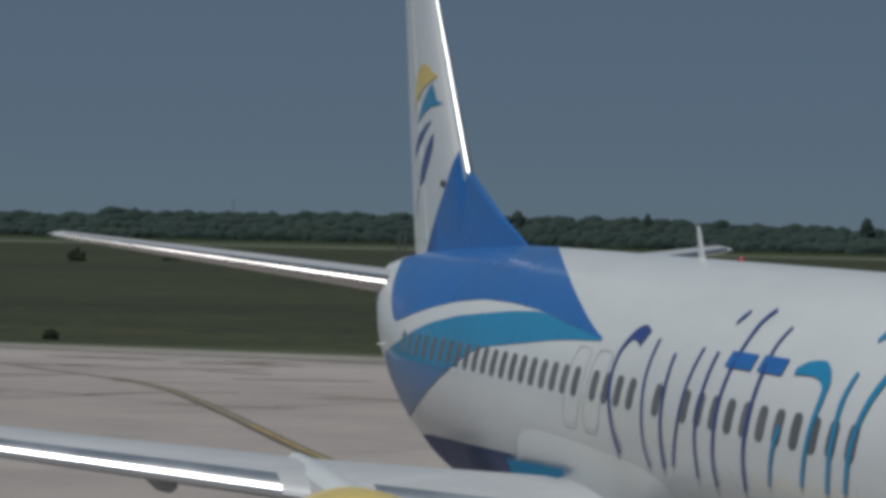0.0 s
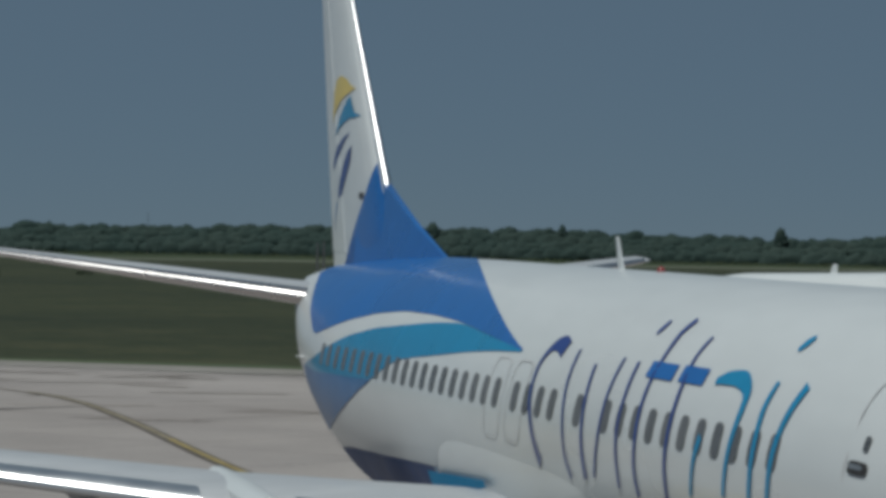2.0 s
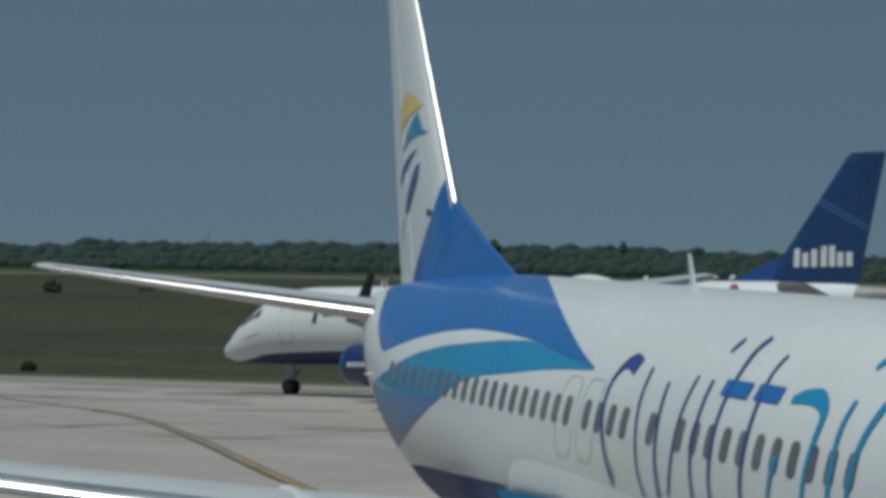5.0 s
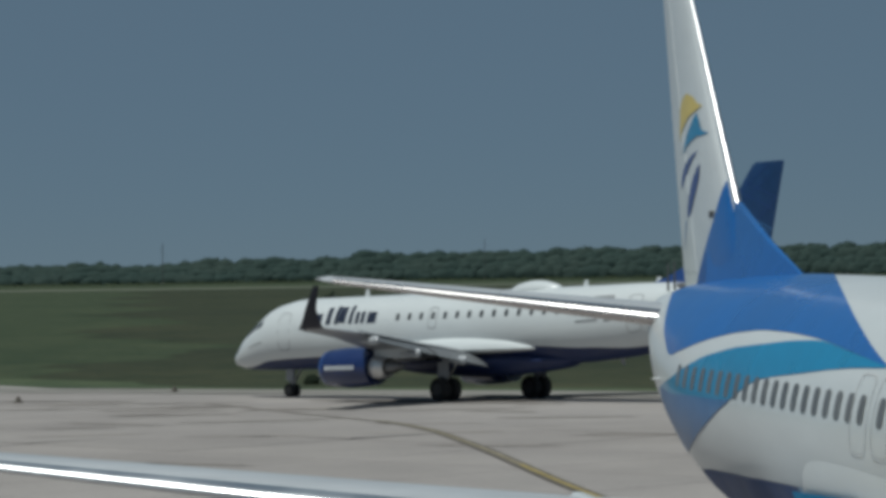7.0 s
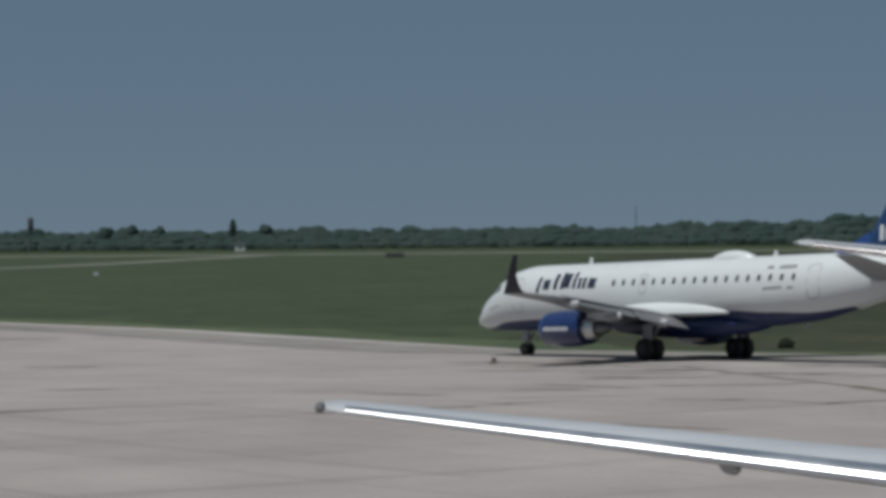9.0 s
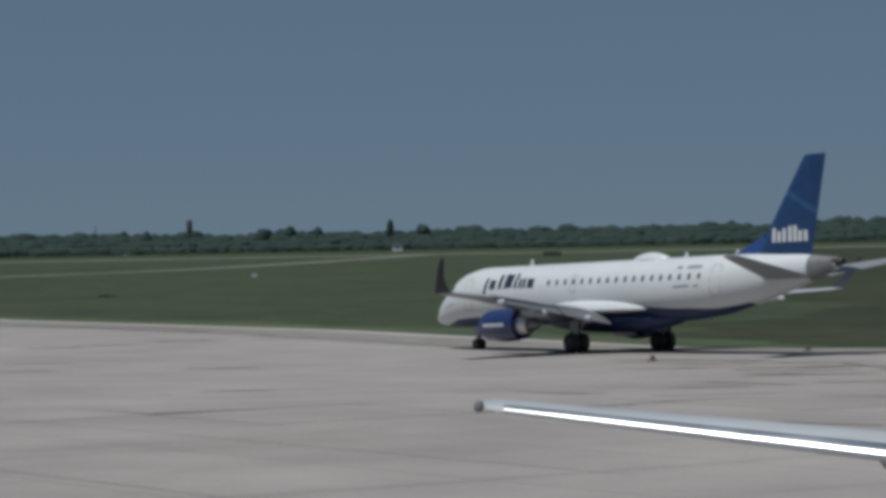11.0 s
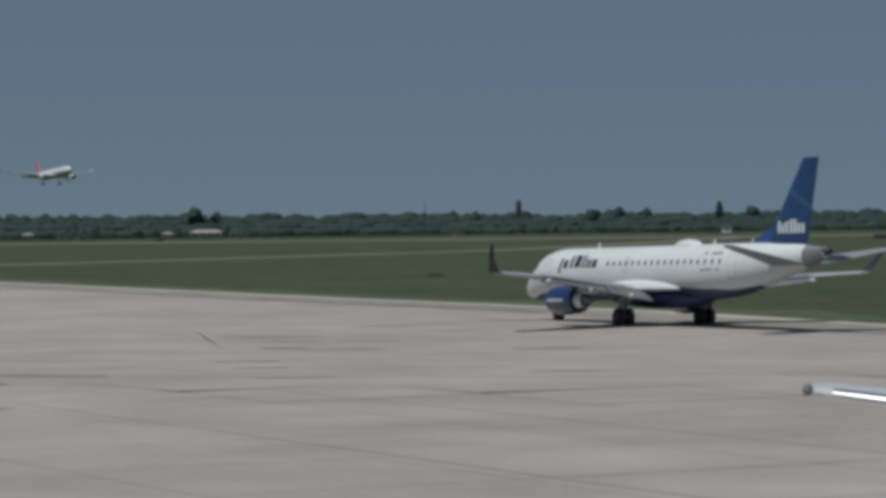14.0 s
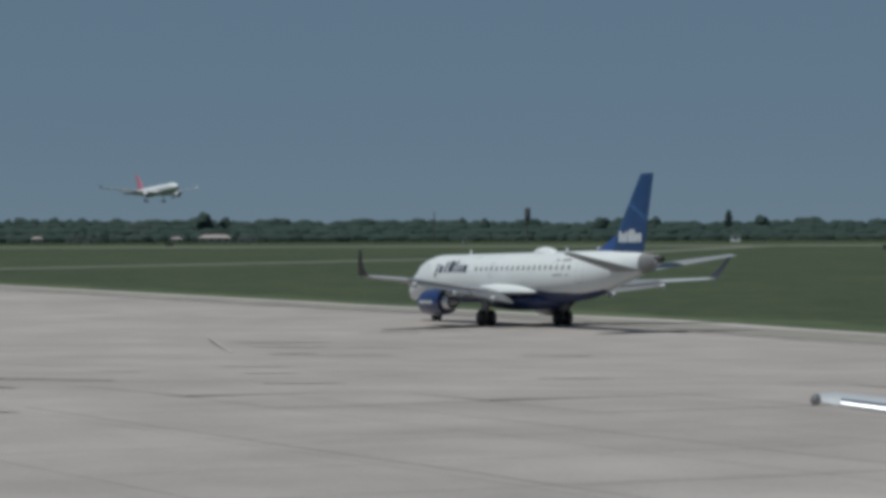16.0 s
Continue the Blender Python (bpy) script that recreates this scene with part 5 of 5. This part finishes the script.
def mast(az, dist, h, r, head, label):
    x, y = far(az, dist)
    base = empty("mast", pose(x, y, ground_z(x)))
    tagged(base, label, "mast", "masts on the horizon")
    part("pole", lathe([(0, r), (h, r * 0.5)], "z", 8), DARKGREY, base)
    part("footing", box_bm(r * 6, r * 6, 0.4, (0, 0, 0.2), 0.02), PLASTER, base)
    if head:
        part("tank", lathe([(h - head, 0.5), (h - head * 0.85, 1.3), (h - head * 0.15, 1.3), (h, 0.7)], "z", 14), DARKGREY, base, "dark tank on the top")
    else:
        for k in range(4):
            part("crossarm", box_bm(0.12, 1.6 - 0.3 * k, 0.12, (0, 0, h * (0.72 + 0.08 * k))), DARKGREY, base)


mast(7.29, 1380, 15.2, 0.35, 6.0, "dark water tank on a tall post")
mast(-3.83, 1385, 18.0, 0.22, 0, "thin lattice radio mast")
mast(-9.76, 1385, 18.5, 0.14, 0, "thin tall radio mast")
mast(9.01, 1385, 13.6, 0.25, 0, "short dark radio mast")
mast(3.55, 1385, 13.2, 0.25, 0, "dark radio mast over the hut")


def field_box(az, dist, w, h, material, label):
    x, y = far(az, dist)
    base = empty("field_cabinet", Matrix.Translation((x, y, ground_z(x) - 0.06)) @ Matrix.Rotation(radians(az + 180), 4, "Z"))
    tagged(base, label, "cabinet", "cabinets in the grass")
    part("case", box_bm(w * 0.6, w, h - 0.12, (0, 0, (h + 0.12) / 2), 0.03), material, base)
    part("plinth", box_bm(w * 0.7, w * 1.1, 0.16, (0, 0, 0.08), 0.01), LINE_DARK, base)
    part("lid", box_bm(w * 0.66, w * 1.06, 0.06, (0, 0, h), 0.01), material, base)


field_box(6.11, 560, 0.9, 0.75, SIGNWHITE, "small white marker box in the grass")


def sign_board(az, dist, w, h):
    """A low runway sign, seen from its dark back."""
    x, y = far(az, dist)
    base = empty("runway_sign", Matrix.Translation((x, y, ground_z(x) - 0.06)) @ Matrix.Rotation(radians(az + 180), 4, "Z"))
    tagged(base, "long low runway sign with a dark back, in the grass", "sign")
    part("panel", box_bm(0.22, w, h - 0.25, (0, 0, (h + 0.25) / 2), 0.03), DARKGREY, base, "dark painted panel")
    part("pad", box_bm(1.2, w + 0.8, 0.12, (0, 0, 0.06), 0.02), LINE_DARK, base, "concrete pad")
    for i in range(4):
        part("leg", box_bm(0.08, 0.08, 0.3, (0, w * (i / 3 - 0.5) * 0.9, 0.22)), DARKGREY, base)


sign_board(0.62, 914, 5.3, 1.35)


def edge_light(x, y, label):
    base = empty("taxiway_light", pose(x, y, ground_z(x) + 0.03))
    tagged(base, label, "light fitting", "taxiway lights")
    part("base_plate", lathe([(0, 0.28), (0.04, 0.26)], "z", 16), LINE_DARK, base)
    part("lamp_body", lathe([(0.04, 0.14), (0.22, 0.12), (0.3, 0.05)], "z", 14), LINE_DARK, base)


edge_light(131.5, 9.8, "low grey taxiway light on a dark plate")
edge_light(146.5, 1.2, "low grey taxiway light on a dark plate")


# ---------------------------------------------------------------- concrete slabs
def slabs():
    """The slabs of the apron that lie in view, each its own piece, with open joints."""
    apron = bpy.data.objects["apron"]
    size, gap, turn = 7.5, 0.026, radians(36)
    bm = box_bm(size - gap, size - gap, 0.05, (0, 0, -0.013), 0.008)
    me = bpy.data.meshes.new("slab")
    bm.to_mesh(me)
    bm.free()
    me.materials.append(CONCRETE)
    c, s = math.cos(turn), math.sin(turn)
    count = 0
    for i in range(-30, 40):
        for j in range(-40, 40):
            u, v = i * size + 2.0, j * size + 1.0
            x, y = u * c - v * s, u * s + v * c
            if not (26 < x < 128):
                continue
            reach = x + 19.9
            if not (12.9 - reach * 0.40 < y < 12.9 + reach * 0.29):
                continue
            if y < edge_y(x) + 13:
                continue
            if count >= 300:
                continue
            ob = new("slab", me)
            ob.parent = apron
            slope = math.atan((ground_z(x + 2) - ground_z(x - 2)) / 4)
            ob.matrix_basis = Matrix.Translation((x, y, ground_z(x) + (0.008 if 79 < x < 91 else 0.0))) @ Matrix.Rotation(-slope, 4, "Y") @ Matrix.Rotation(turn, 4, "Z")
            count += 1


slabs()


# ---------------------------------------------------------------- what moves
TAXI_ROWS = [
    (0.0, 69.62, -47.82, 35.2), (1.5, 80.32, -40.20, 35.28), (3.2, 92.30, -31.68, 35.4), (5.5, 109.00, -19.79, 35.56), (6.0, 112.84, -17.08, 35.58),
    (6.5, 116.71, -14.31, 35.60), (7.0, 120.55, -11.51, 35.73), (7.5, 124.25, -8.83, 35.80), (8.0, 128.00, -6.05, 35.84),
    (8.5, 131.77, -3.41, 35.96), (9.0, 135.65, -0.39, 36.09), (11.5, 155.46, 14.05, 36.58), (12.0, 159.43, 17.00, 36.48),
    (12.5, 163.40, 19.80, 36.39), (13.5, 171.80, 25.85, 35.90), (14.5, 179.98, 31.72, 35.43), (15.5, 188.30, 37.60, 35.35), (16.0, 192.44, 40.33, 35.28),
]


def motions():
    rows, run, last = [], [0.0], None
    for t, x, y, h in TAXI_ROWS:
        slope = (ground_z(x + 6) - ground_z(x - 8)) / 14 * math.cos(radians(h))
        rows.append((t, Matrix.Translation((x, y, ground_z(x) + 0.03)) @ Matrix.Rotation(radians(h + 180), 4, "Z") @ Matrix.Rotation(math.atan(slope), 4, "Y") @ Matrix.Rotation(radians(-1.0), 4, "X")))
    walk(TAXIING, rows)
    def approach(t):
        k = (16 - t) / 2.5
        d, az, z = 1750 + 161 * k, 14.105 + 2.118 * k, 28.1 + 12.0 * k
        x, y = far(az, d)
        return x, y, z

    a, b = approach(13.5), approach(16.0)
    head = math.degrees(math.atan2(b[1] - a[1], b[0] - a[0]))
    rows = []
    for t in (0.0, 16.0):
        k = (t - 13.5) / 2.5
        rows.append((t, Matrix.Translation([p + (q - p) * k for p, q in zip(a, b)]) @ Matrix.Rotation(radians(head + 180), 4, "Z") @ Matrix.Rotation(radians(4), 4, "Y") @ Matrix.Translation((-28, 0, 0))))
    walk(LANDING, rows)
    times = [r[0] for r in TAXI_ROWS]
    for o, r in TAXI_WHEELS:
        at = o.location.copy()
        spin = []
        for i in range(0, 241):
            t = i / 15
            x, y = np.interp(t, times, [q[1] for q in TAXI_ROWS]), np.interp(t, times, [q[2] for q in TAXI_ROWS])
            s = math.hypot(x - TAXI_ROWS[0][1], y - TAXI_ROWS[0][2])
            spin.append((t, Matrix.Translation(at) @ Matrix.Rotation(-s / max(r, 0.42), 4, "Y")))
        walk(o, spin)


motions()
